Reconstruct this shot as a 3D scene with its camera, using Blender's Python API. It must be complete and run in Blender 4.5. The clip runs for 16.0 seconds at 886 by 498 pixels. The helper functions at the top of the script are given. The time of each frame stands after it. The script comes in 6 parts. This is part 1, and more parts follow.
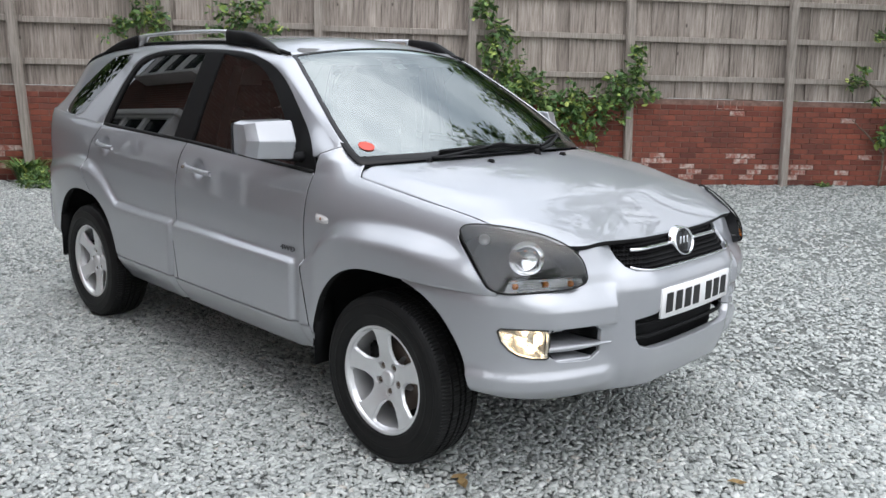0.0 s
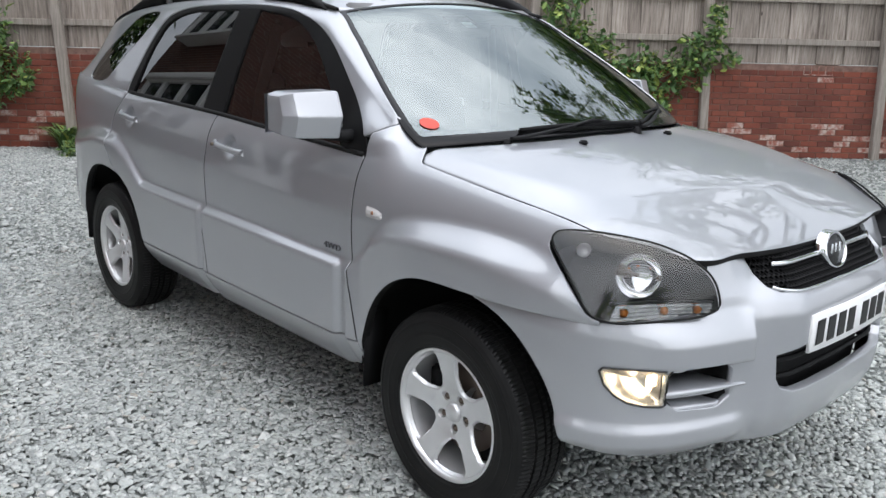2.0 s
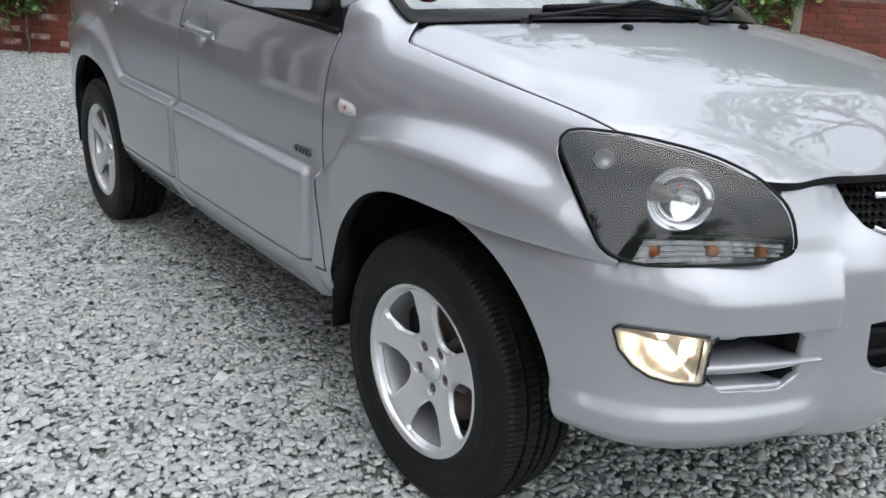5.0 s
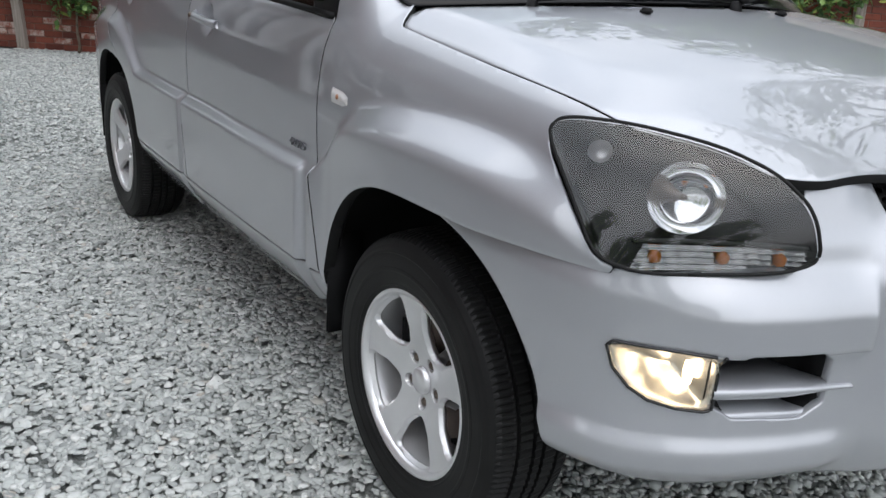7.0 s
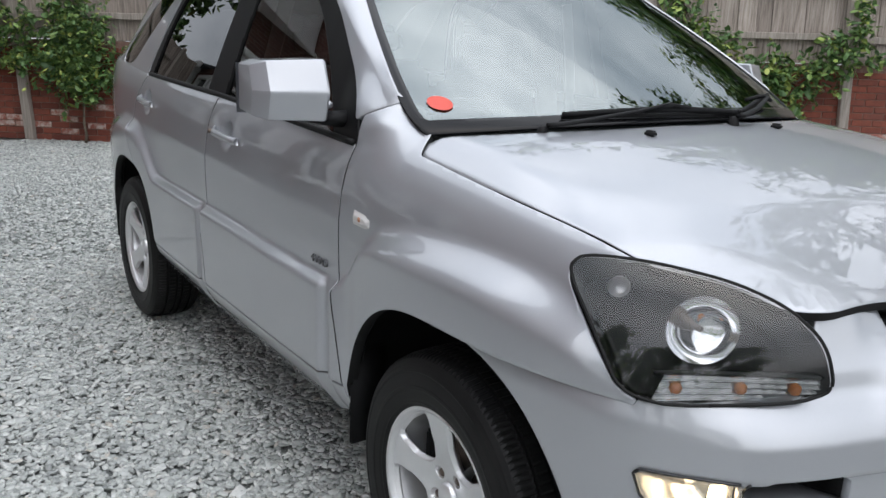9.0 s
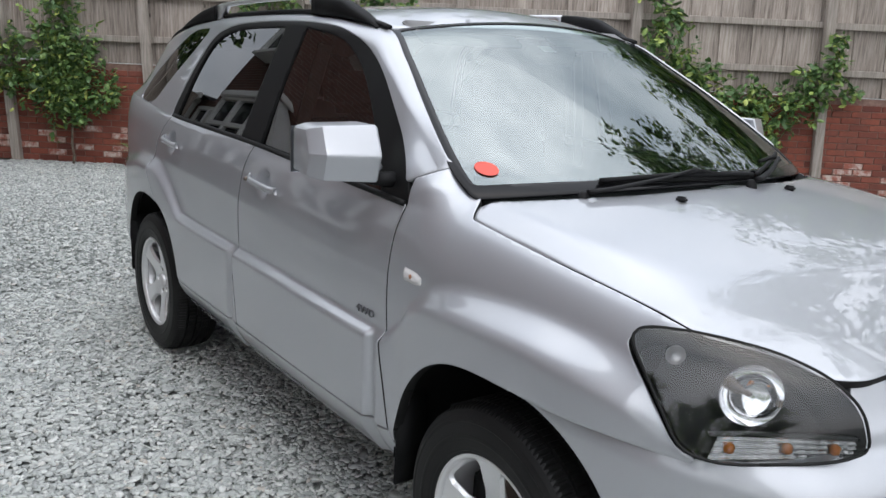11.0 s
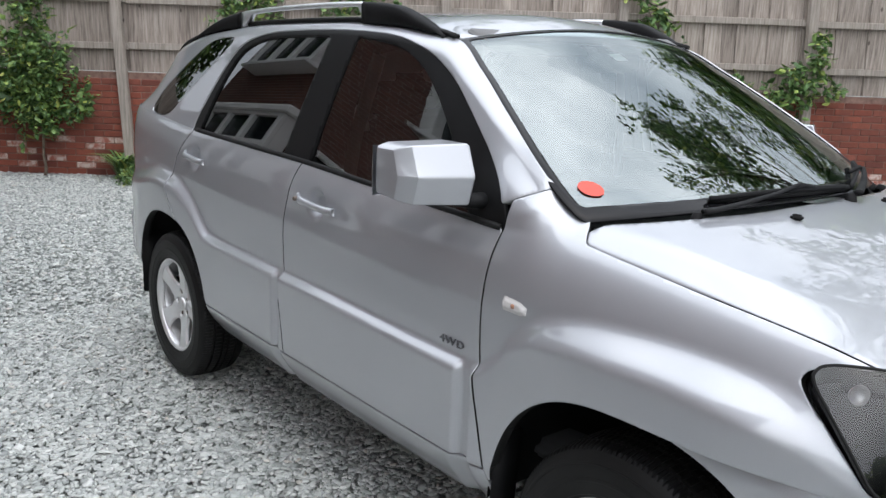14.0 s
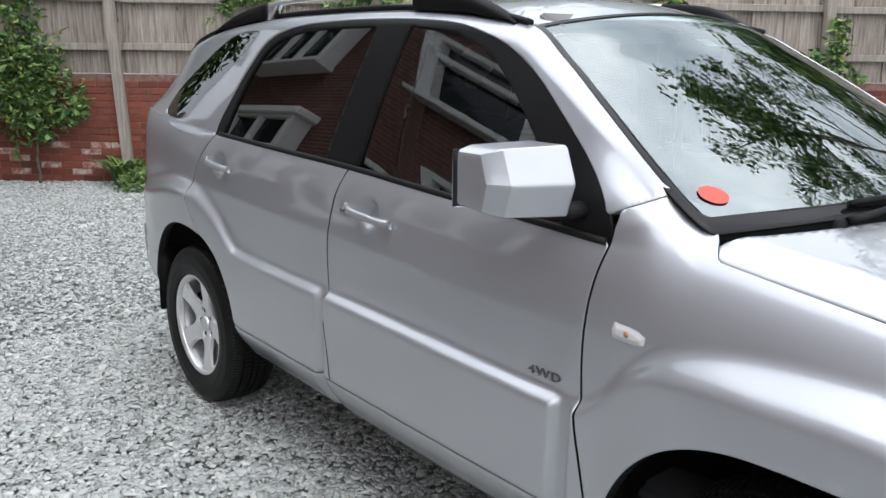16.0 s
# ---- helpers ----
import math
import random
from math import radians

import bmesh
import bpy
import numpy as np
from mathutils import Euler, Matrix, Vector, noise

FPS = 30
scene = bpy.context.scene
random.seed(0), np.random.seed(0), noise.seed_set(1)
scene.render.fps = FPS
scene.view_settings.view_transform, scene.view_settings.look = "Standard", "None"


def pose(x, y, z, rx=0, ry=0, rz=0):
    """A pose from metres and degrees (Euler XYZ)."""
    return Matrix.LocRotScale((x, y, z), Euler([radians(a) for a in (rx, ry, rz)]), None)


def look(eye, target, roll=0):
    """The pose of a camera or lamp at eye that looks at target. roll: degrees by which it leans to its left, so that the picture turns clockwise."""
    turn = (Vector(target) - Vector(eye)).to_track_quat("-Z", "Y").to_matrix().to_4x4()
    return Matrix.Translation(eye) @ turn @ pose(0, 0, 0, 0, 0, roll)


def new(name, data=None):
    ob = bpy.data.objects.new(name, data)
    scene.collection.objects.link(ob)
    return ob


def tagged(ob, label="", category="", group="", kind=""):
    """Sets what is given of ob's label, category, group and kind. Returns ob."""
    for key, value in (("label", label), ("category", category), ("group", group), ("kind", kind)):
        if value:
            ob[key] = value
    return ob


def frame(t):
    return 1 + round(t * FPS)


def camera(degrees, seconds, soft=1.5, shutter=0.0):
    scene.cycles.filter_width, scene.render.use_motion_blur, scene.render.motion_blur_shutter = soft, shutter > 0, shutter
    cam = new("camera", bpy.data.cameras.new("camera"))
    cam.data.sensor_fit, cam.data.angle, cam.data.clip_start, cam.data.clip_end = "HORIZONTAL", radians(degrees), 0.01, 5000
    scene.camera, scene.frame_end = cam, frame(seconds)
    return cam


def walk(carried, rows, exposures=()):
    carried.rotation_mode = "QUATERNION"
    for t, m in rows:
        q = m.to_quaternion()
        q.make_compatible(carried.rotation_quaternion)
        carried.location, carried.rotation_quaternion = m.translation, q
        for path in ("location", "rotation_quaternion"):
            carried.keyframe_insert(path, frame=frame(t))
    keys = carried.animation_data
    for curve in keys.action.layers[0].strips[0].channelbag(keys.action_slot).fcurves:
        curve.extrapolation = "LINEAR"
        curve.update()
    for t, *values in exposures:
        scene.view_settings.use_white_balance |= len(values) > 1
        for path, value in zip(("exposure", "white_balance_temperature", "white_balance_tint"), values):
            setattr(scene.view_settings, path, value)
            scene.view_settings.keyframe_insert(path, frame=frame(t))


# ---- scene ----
cam = camera(55.9, 16.0)
PATH = [
    (0, (3.609, -2.921, 1.547), (2.252, -1.515, 1.119), 1.5),
    (0.5, (3.494, -2.777, 1.542), (2.093, -1.416, 1.111), 1.8),
    (1, (3.361, -2.667, 1.527), (1.929, -1.345, 1.079), 1.6),
    (1.5, (3.215, -2.586, 1.509), (1.787, -1.269, 1.031), 1.5),
    (2, (3.077, -2.515, 1.526), (1.653, -1.208, 1.014), 1.5),
    (2.5, (3.023, -2.43, 1.509), (1.59, -1.141, 0.976), 1.9),
    (3, (2.984, -2.273, 1.468), (1.535, -1.014, 0.905), 2.8),
    (3.5, (2.961, -2.18, 1.431), (1.496, -0.958, 0.834), 3.1),
    (4, (2.875, -2.124, 1.404), (1.404, -0.921, 0.782), 3.0),
    (4.5, (2.818, -2.051, 1.349), (1.34, -0.865, 0.709), 3.2),
    (7, (2.738, -1.763, 1.248), (1.173, -0.701, 0.597), 3.3),
    (7.5, (2.733, -1.768, 1.273), (1.151, -0.7, 0.675), 2.8),
    (8, (2.734, -1.779, 1.304), (1.133, -0.709, 0.761), 2.4),
    (8.5, (2.732, -1.796, 1.33), (1.122, -0.725, 0.818), 2.0),
    (9, (2.739, -1.833, 1.384), (1.134, -0.748, 0.886), 1.8),
    (11.5, (2.7, -2.103, 1.537), (1.132, -0.951, 1.075), 2.8),
    (12, (2.645, -2.131, 1.548), (1.059, -0.999, 1.096), 2.6),
    (12.5, (2.572, -2.215, 1.555), (1.012, -1.047, 1.106), 1.5),
    (13, (2.512, -2.268, 1.545), (0.996, -1.049, 1.083), 1.4),
    (13.5, (2.453, -2.294, 1.543), (0.955, -1.056, 1.073), 1.8),
    (14, (2.361, -2.261, 1.54), (0.851, -1.032, 1.079), 2.0),
    (14.5, (2.265, -2.223, 1.542), (0.738, -1.015, 1.087), 2.2),
    (15, (2.162, -2.215, 1.537), (0.63, -1.014, 1.076), 2.0),
    (15.5, (2.054, -2.229, 1.531), (0.539, -1.007, 1.072), 1.3),
    (16, (1.972, -2.244, 1.516), (0.478, -1.0, 1.047), 0.8),
]
walk(cam, [(t, look(eye, target, roll)) for t, eye, target, roll in PATH], [(0.0, 1.05), (4.5, 0.98), (8.5, 0.90), (11.5, 1.03), (13.5, 1.14), (16.0, 1.27)])

# ---- light ----
world = bpy.data.worlds.new("overcast_sky")
scene.world = world
world.use_nodes = True
wn, wl = world.node_tree.nodes, world.node_tree.links
wn.clear()
SUN_UP, SUN_TURN = 62.0, 112.0
sky = wn.new("ShaderNodeTexSky")
sky.sky_type = "NISHITA"
sky.sun_disc = False
sky.sun_elevation, sky.sun_rotation = radians(SUN_UP), radians(SUN_TURN)
sky.air_density, sky.dust_density, sky.ozone_density = 1.0, 3.0, 1.0
coord = wn.new("ShaderNodeTexCoord")
cloud = wn.new("ShaderNodeTexNoise")
cloud.inputs["Scale"].default_value = 2.6
cloud.inputs["Detail"].default_value = 7.0
cloud.inputs["Roughness"].default_value = 0.58
ramp = wn.new("ShaderNodeValToRGB")
ramp.color_ramp.elements[0].position, ramp.color_ramp.elements[0].color = 0.36, (4.7, 5.25, 6.0, 1)
ramp.color_ramp.elements[1].position, ramp.color_ramp.elements[1].color = 0.62, (10.4, 10.75, 11.5, 1)
blend = wn.new("ShaderNodeMixRGB")
blend.inputs[0].default_value = 0.82
# an overcast dome: brighter overhead than at the horizon
split = wn.new("ShaderNodeSeparateXYZ")
dome = wn.new("ShaderNodeMapRange")
dome.inputs["From Min"].default_value, dome.inputs["From Max"].default_value = 0.0, 0.9
dome.inputs["To Min"].default_value, dome.inputs["To Max"].default_value = 0.46, 1.06
shade = wn.new("ShaderNodeMixRGB")
shade.blend_type = "MULTIPLY"
shade.inputs[0].default_value = 1.0
wl.new(coord.outputs["Generated"], split.inputs[0])
wl.new(split.outputs["Z"], dome.inputs["Value"])
# and brighter round the veiled sun
toward = wn.new("ShaderNodeVectorMath")
toward.operation = "DOT_PRODUCT"
toward.inputs[1].default_value = (math.sin(radians(SUN_TURN)) * math.cos(radians(SUN_UP)), math.cos(radians(SUN_TURN)) * math.cos(radians(SUN_UP)), math.sin(radians(SUN_UP)))
glow = wn.new("ShaderNodeMapRange")
glow.inputs["From Min"].default_value, glow.inputs["From Max"].default_value = -0.4, 1.0
glow.inputs["To Min"].default_value, glow.inputs["To Max"].default_value = 0.84, 1.24
lift = wn.new("ShaderNodeMath")
lift.operation = "MULTIPLY"
wl.new(coord.outputs["Generated"], toward.inputs[0])
wl.new(toward.outputs["Value"], glow.inputs["Value"])
wl.new(dome.outputs[0], lift.inputs[0])
wl.new(glow.outputs[0], lift.inputs[1])
wl.new(lift.outputs[0], shade.inputs[2])
back = wn.new("ShaderNodeBackground")
back.inputs["Strength"].default_value = 0.115
wout = wn.new("ShaderNodeOutputWorld")
wl.new(coord.outputs["Generated"], cloud.inputs["Vector"])
wl.new(cloud.outputs["Fac"], ramp.inputs[0])
wl.new(sky.outputs[0], blend.inputs[1])
wl.new(ramp.outputs[0], blend.inputs[2])
wl.new(blend.outputs[0], shade.inputs[1])
wl.new(shade.outputs[0], back.inputs["Color"])
wl.new(back.outputs[0], wout.inputs[0])

sun_data = bpy.data.lights.new("sun", "SUN")
sun_data.energy, sun_data.angle, sun_data.color = 0.55, radians(130), (1.0, 0.975, 0.94)
sun = new("sun", sun_data)
sun_from = Vector((math.sin(radians(SUN_TURN)) * math.cos(radians(SUN_UP)), math.cos(radians(SUN_TURN)) * math.cos(radians(SUN_UP)), math.sin(radians(SUN_UP))))
sun.matrix_world = look(sun_from * 30, (0, 0, 0))


# ---- materials ----
class Mat:
    """A small builder round one Principled material."""

    def __init__(self, name, color=(0.5, 0.5, 0.5), rough=0.5, metal=0.0, **more):
        self.m = bpy.data.materials.new(name)
        self.m.use_nodes = True
        self.n, self.l = self.m.node_tree.nodes, self.m.node_tree.links
        self.b = self.n["Principled BSDF"]
        self.b.inputs["Base Color"].default_value = (*color, 1)
        self.b.inputs["Roughness"].default_value = rough
        self.b.inputs["Metallic"].default_value = metal
        for key, value in more.items():
            self.b.inputs[key.replace("_", " ")].default_value = value
        self.c = self.n.new("ShaderNodeTexCoord")

    def noise(self, scale, detail=4.0, rough=0.55, stretch=None, kind="Object"):
        t = self.n.new("ShaderNodeTexNoise")
        t.inputs["Scale"].default_value, t.inputs["Detail"].default_value, t.inputs["Roughness"].default_value = scale, detail, rough
        source = self.n.new("ShaderNodeNewGeometry").outputs["Position"] if kind == "Place" else self.c.outputs[kind]
        if stretch:
            mp = self.n.new("ShaderNodeMapping")
            mp.inputs["Scale"].default_value = stretch
            self.l.new(source, mp.inputs[0])
            source = mp.outputs[0]
        self.l.new(source, t.inputs["Vector"])
        return t.outputs["Fac"]

    def ramp(self, fac, *stops):
        r = self.n.new("ShaderNodeValToRGB")
        while len(r.color_ramp.elements) < len(stops):
            r.color_ramp.elements.new(0.5)
        for e, (p, c) in zip(r.color_ramp.elements, stops):
            e.position, e.color = p, (*c, 1) if len(c) == 3 else c
        self.l.new(fac, r.inputs[0])
        return r.outputs[0]

    def mix(self, fac, a, b, mode="MIX"):
        x = self.n.new("ShaderNodeMixRGB")
        x.blend_type = mode
        for k, v in ((0, fac), (1, a), (2, b)):
            if isinstance(v, (int, float)):
                x.inputs[k].default_value = v
            elif isinstance(v, tuple):
                x.inputs[k].default_value = (*v, 1)
            else:
                self.l.new(v, x.inputs[k])
        return x.outputs[0]

    def random(self, island=False):
        if island:
            return self.n.new("ShaderNodeNewGeometry").outputs["Random Per Island"]
        return self.n.new("ShaderNodeObjectInfo").outputs["Random"]

    def color(self, out):
        self.l.new(out, self.b.inputs["Base Color"])
        return self

    def rough(self, out):
        self.l.new(out, self.b.inputs["Roughness"])
        return self

    def bump(self, fac, strength=0.3, distance=0.01):
        b = self.n.new("ShaderNodeBump")
        b.inputs["Strength"].default_value, b.inputs["Distance"].default_value = strength, distance
        self.l.new(fac, b.inputs["Height"])
        self.l.new(b.outputs[0], self.b.inputs["Normal"])
        return self


def grey(v):
    return (v, v, v)


# silver metallic paint: a clear coat over fine flakes
k = Mat("silver_paint", (0.47, 0.48, 0.505), 0.40, 0.58, Coat_Weight=1.0, Coat_Roughness=0.02, Coat_IOR=1.8)
k.color(k.mix(k.noise(1500, 1, 0.5), (0.36, 0.37, 0.392), (0.47, 0.48, 0.508)))
k.rough(k.ramp(k.noise(3.0, 5), (0.3, grey(0.38)), (0.75, grey(0.44))))
PAINT = k.m
k = Mat("black_plastic", (0.007, 0.007, 0.0075), 0.6, Specular_IOR_Level=0.16)
k.bump(k.noise(700, 2), 0.15, 0.001)
PLASTIC = k.m
k = Mat("gloss_black", (0.012, 0.012, 0.013), 0.22)
GLOSSBLACK = k.m
SURROUND = Mat("satin_black", (0.007, 0.007, 0.0075), 0.42, Specular_IOR_Level=0.16).m
BAND = Mat("printed_glass_band", (0.008, 0.008, 0.009), 0.12, Specular_IOR_Level=0.22).m
# real seals, and panel edges blackened in place of gap shade
k = Mat("seal_and_gap_shade", (0.009, 0.009, 0.009), 0.6, Specular_IOR_Level=0.2)
SEAL_GAP = k.m
k = Mat("tyre_rubber", (0.014, 0.014, 0.015), 0.5, Specular_IOR_Level=0.2)
k.color(k.ramp(k.noise(9, 6), (0.3, (0.006, 0.006, 0.0063)), (0.8, (0.014, 0.014, 0.0135))))
k.bump(k.noise(300, 3), 0.2, 0.001)
TYRE = k.m
k = Mat("alloy", (0.74, 0.74, 0.75), 0.30, 0.7)
k.color(k.mix(k.noise(14, 5), (0.70, 0.70, 0.71), (0.82, 0.82, 0.83)))
ALLOY = k.m
k = Mat("brake_steel", (0.16, 0.13, 0.11), 0.5, 0.8)
STEEL = k.m
REFLECT = Mat("lamp_reflector", (0.90, 0.90, 0.91), 0.10, 1.0).m
k = Mat("chrome", (0.82, 0.83, 0.85), 0.08, 1.0)
CHROME = k.m
k = Mat("brushed_bar", (0.72, 0.72, 0.73), 0.3, 1.0)
BAR = k.m
k = Mat("interior_trim", (0.025, 0.025, 0.027), 0.75)
k.bump(k.noise(400, 2), 0.2, 0.001)
TRIM = k.m
k = Mat("grey_trim", (0.20, 0.20, 0.20), 0.8)
GREYTRIM = k.m
k = Mat("seat_cloth", (0.03, 0.03, 0.034), 0.9)
k.color(k.mix(k.noise(500, 2), (0.018, 0.018, 0.02), (0.05, 0.05, 0.055)))
CLOTH = k.m
PLATE_WHITE = Mat("plate_white", (0.78, 0.78, 0.78), 0.35).m
BLACKPRINT = Mat("black_print", (0.012, 0.012, 0.012), 0.5).m
RED_PAPER = Mat("red_sticker", (0.62, 0.085, 0.06), 0.6).m
WHITE_PAPER = Mat("white_paper", (0.78, 0.79, 0.8), 0.6).m
AMBER = Mat("amber_lens", (0.62, 0.19, 0.03), 0.2).m
BROWN_BULB = Mat("bulb_behind_lens", (0.34, 0.17, 0.10), 0.4).m
RED_LENS = Mat("red_lens", (0.35, 0.012, 0.012), 0.15).m


def glass(name, tint, gloss=0.02, ior=1.5, sheen=(1.0, 1.0, 1.0)):
    """A thin pane: tinted see-through with a gloss that grows towards grazing."""
    m = bpy.data.materials.new(name)
    m.use_nodes = True
    n, l = m.node_tree.nodes, m.node_tree.links
    n.clear()
    out, mixer = n.new("ShaderNodeOutputMaterial"), n.new("ShaderNodeMixShader")
    clear, shine, fres = n.new("ShaderNodeBsdfTransparent"), n.new("ShaderNodeBsdfGlossy"), n.new("ShaderNodeFresnel")
    clear.inputs[0].default_value = (*tint, 1)
    shine.inputs["Roughness"].default_value = gloss
    shine.inputs["Color"].default_value = (*sheen, 1)
    fres.inputs["IOR"].default_value = ior
    l.new(fres.outputs[0], mixer.inputs[0])
    l.new(clear.outputs[0], mixer.inputs[1])
    l.new(shine.outputs[0], mixer.inputs[2])
    l.new(mixer.outputs[0], out.inputs[0])
    return m


WINDSCREEN = glass("windscreen_glass", (0.58, 0.69, 0.66), 0.0, 3.0, (0.93, 1.0, 0.99))
TINTED = glass("tinted_glass", (0.40, 0.44, 0.42), 0.0, 2.1)
PRIVACY = glass("privacy_glass", (0.03, 0.032, 0.033), 0.0, 2.1)
LENS = glass("lamp_lens", (0.80, 0.81, 0.81), 0.0, 1.6)
LAMPBLACK = Mat("lamp_housing", (0.013, 0.013, 0.014), 0.35, Specular_IOR_Level=0.3).m
PEARL = Mat("sidelight_reflector", (0.42, 0.41, 0.41), 0.3, 0.7).m
RIBBED = Mat("ribbed_strip", (0.52, 0.52, 0.52), 0.16, 1.0).m

k = Mat("slate_bed", (0.15, 0.17, 0.165), 0.85)
k.color(k.mix(k.ramp(k.noise(0.7, 5), (0.35, grey(0.0)), (0.7, grey(1.0))), k.ramp(k.noise(38, 5, 0.7), (0.3, (0.125, 0.131, 0.125)), (0.7, (0.375, 0.39, 0.37))), k.ramp(k.noise(30, 5, 0.7), (0.3, (0.13, 0.14, 0.135)), (0.7, (0.39, 0.42, 0.405)))))
k.bump(k.noise(45, 6, 0.75), 1.0, 0.03)
BED = k.m
k = Mat("slate_chip", (0.3, 0.33, 0.32), 0.62)
k.color(k.mix(k.ramp(k.noise(90, 4), (0.35, grey(0.25)), (0.7, grey(0.0))), k.ramp(k.random(True), (0.0, (0.245, 0.258, 0.25)), (0.2, (0.412, 0.432, 0.415)), (0.6, (0.515, 0.538, 0.515)), (0.85, (0.595, 0.61, 0.585)), (0.97, (0.69, 0.70, 0.675)), (1.0, (0.50, 0.46, 0.40))), (0.22, 0.24, 0.23)))
CHIP = k.m
k = Mat("brick", (0.3, 0.1, 0.06), 0.88)
k.color(k.mix(k.ramp(k.noise(22, 6, 0.7, kind="Place"), (0.45, grey(0.0)), (0.75, grey(0.55))), k.ramp(k.random(), (0.0, (0.12, 0.034, 0.023)), (0.3, (0.20, 0.054, 0.034)), (0.7, (0.265, 0.074, 0.044)), (1.0, (0.20, 0.064, 0.045))), (0.12, 0.04, 0.032)))
k.bump(k.noise(90, 5, 0.55, kind="Place"), 0.5, 0.004)
brick_colour = k.b.inputs["Base Color"].links[0].from_socket
k.color(k.mix(k.ramp(k.noise(1.5, 6, 0.65, kind="Place"), (0.42, grey(0.0)), (0.68, grey(0.7))), brick_colour, (0.085, 0.035, 0.028)))
BRICK = k.m
k = Mat("chalky_brick", (0.5, 0.4, 0.36), 0.9)
k.color(k.mix(k.ramp(k.noise(14, 6, 0.7, kind="Place"), (0.42, grey(0.0)), (0.62, grey(1.0))), (0.30, 0.10, 0.07), (0.55, 0.46, 0.41)))
k.bump(k.noise(80, 5, 0.55, kind="Place"), 0.5, 0.004)
CHALK = k.m
k = Mat("mortar", (0.24, 0.15, 0.12), 0.95)
k.color(k.ramp(k.noise(16, 5, 0.55, kind="Place"), (0.3, (0.13, 0.075, 0.06)), (0.75, (0.27, 0.17, 0.135))))
k.bump(k.noise(120, 4, 0.55, kind="Place"), 0.5, 0.004)
MORTAR = k.m
k = Mat("weathered_board", (0.3, 0.26, 0.23), 0.85)
grain = k.noise(5, 8, 0.65, (9, 9, 0.55), "Place")
k.color(k.mix(k.ramp(k.noise(1.6, 5, 0.6, kind="Place"), (0.4, grey(0.0)), (0.72, grey(0.3))), k.mix(k.random(), k.ramp(grain, (0.28, (0.09, 0.073, 0.06)), (0.5, (0.27, 0.227, 0.197)), (0.75, (0.46, 0.40, 0.355))), k.ramp(grain, (0.28, (0.15, 0.122, 0.10)), (0.5, (0.42, 0.36, 0.315)), (0.75, (0.62, 0.555, 0.50)))), (0.20, 0.172, 0.148)))
k.bump(grain, 0.5, 0.004)
board_colour = k.b.inputs["Base Color"].links[0].from_socket
knot = k.n.new("ShaderNodeTexVoronoi")
knot.inputs["Scale"].default_value = 3.2
place = k.n.new("ShaderNodeMapping")
place.inputs["Scale"].default_value = (1.6, 1.6, 0.8)
k.l.new(k.n.new("ShaderNodeNewGeometry").outputs["Position"], place.inputs[0])
k.l.new(place.outputs[0], knot.inputs["Vector"])
k.color(k.mix(k.ramp(knot.outputs["Distance"], (0.045, grey(0.85)), (0.085, grey(0.0))), board_colour, (0.055, 0.042, 0.034)))
BOARD = k.m
k = Mat("weathered_post", (0.33, 0.29, 0.25), 0.85)
grain = k.noise(6, 8, 0.65, (8, 8, 0.5), "Place")
k.color(k.ramp(grain, (0.3, (0.20, 0.173, 0.15)), (0.7, (0.43, 0.38, 0.335))))
k.bump(grain, 0.5, 0.004)
POST = k.m
k = Mat("leaf", (0.07, 0.15, 0.03), 0.5)
k.color(k.ramp(k.random(True), (0.0, (0.042, 0.094, 0.028)), (0.5, (0.092, 0.175, 0.05)), (0.85, (0.19, 0.29, 0.072)), (1.0, (0.38, 0.42, 0.10))))
LEAF = k.m
k = Mat("bark", (0.16, 0.12, 0.09), 0.9)
k.bump(k.noise(40, 5, 0.6, (1, 1, 0.2)), 0.6, 0.01)
k.color(k.ramp(k.noise(20, 5), (0.3, (0.09, 0.07, 0.05)), (0.7, (0.22, 0.18, 0.14))))
BARK = k.m
k = Mat("window_paint", (0.78, 0.78, 0.77), 0.4)
WHITE = k.m
k = Mat("roof_slate", (0.07, 0.075, 0.085), 0.7)
k.bump(k.noise(14, 3), 0.4, 0.01)
k.color(k.ramp(k.noise(5, 5), (0.3, (0.05, 0.054, 0.06)), (0.7, (0.1, 0.105, 0.115))))
SLATE = k.m


# ---- tools ----
class Curve:
    """A smooth curve through (x, y) knots, without overshoot."""

    def __init__(self, *knots):
        self.x = [p[0] for p in knots]
        self.y = [p[1] for p in knots]
        n = len(knots)
        d = [(self.y[i + 1] - self.y[i]) / (self.x[i + 1] - self.x[i]) for i in range(n - 1)]
        self.s = [d[0]] + [0 if d[i - 1] * d[i] <= 0 else 2 * d[i - 1] * d[i] / (d[i - 1] + d[i]) for i in range(1, n - 1)] + [d[-1]]

    def __call__(self, x):
        X, Y, S = self.x, self.y, self.s
        if x <= X[0]:
            return Y[0]
        if x >= X[-1]:
            return Y[-1]
        i = 0
        while X[i + 1] < x:
            i += 1
        h = X[i + 1] - X[i]
        t = (x - X[i]) / h
        return (Y[i] * (1 + 2 * t) + S[i] * h * t) * (1 - t) ** 2 + (Y[i + 1] * (3 - 2 * t) - S[i + 1] * h * (1 - t)) * t * t


class Flow:
    """One polynomial through the run of (x, y) knots, with no ripple."""

    def __init__(self, degree, *knots):
        self.mid = sum(p[0] for p in knots) / len(knots)
        self.c = [float(q) for q in np.polyfit([p[0] - self.mid for p in knots], [p[1] for p in knots], degree)]

    def __call__(self, x):
        y = 0.0
        for q in self.c:
            y = y * (x - self.mid) + q
        return y


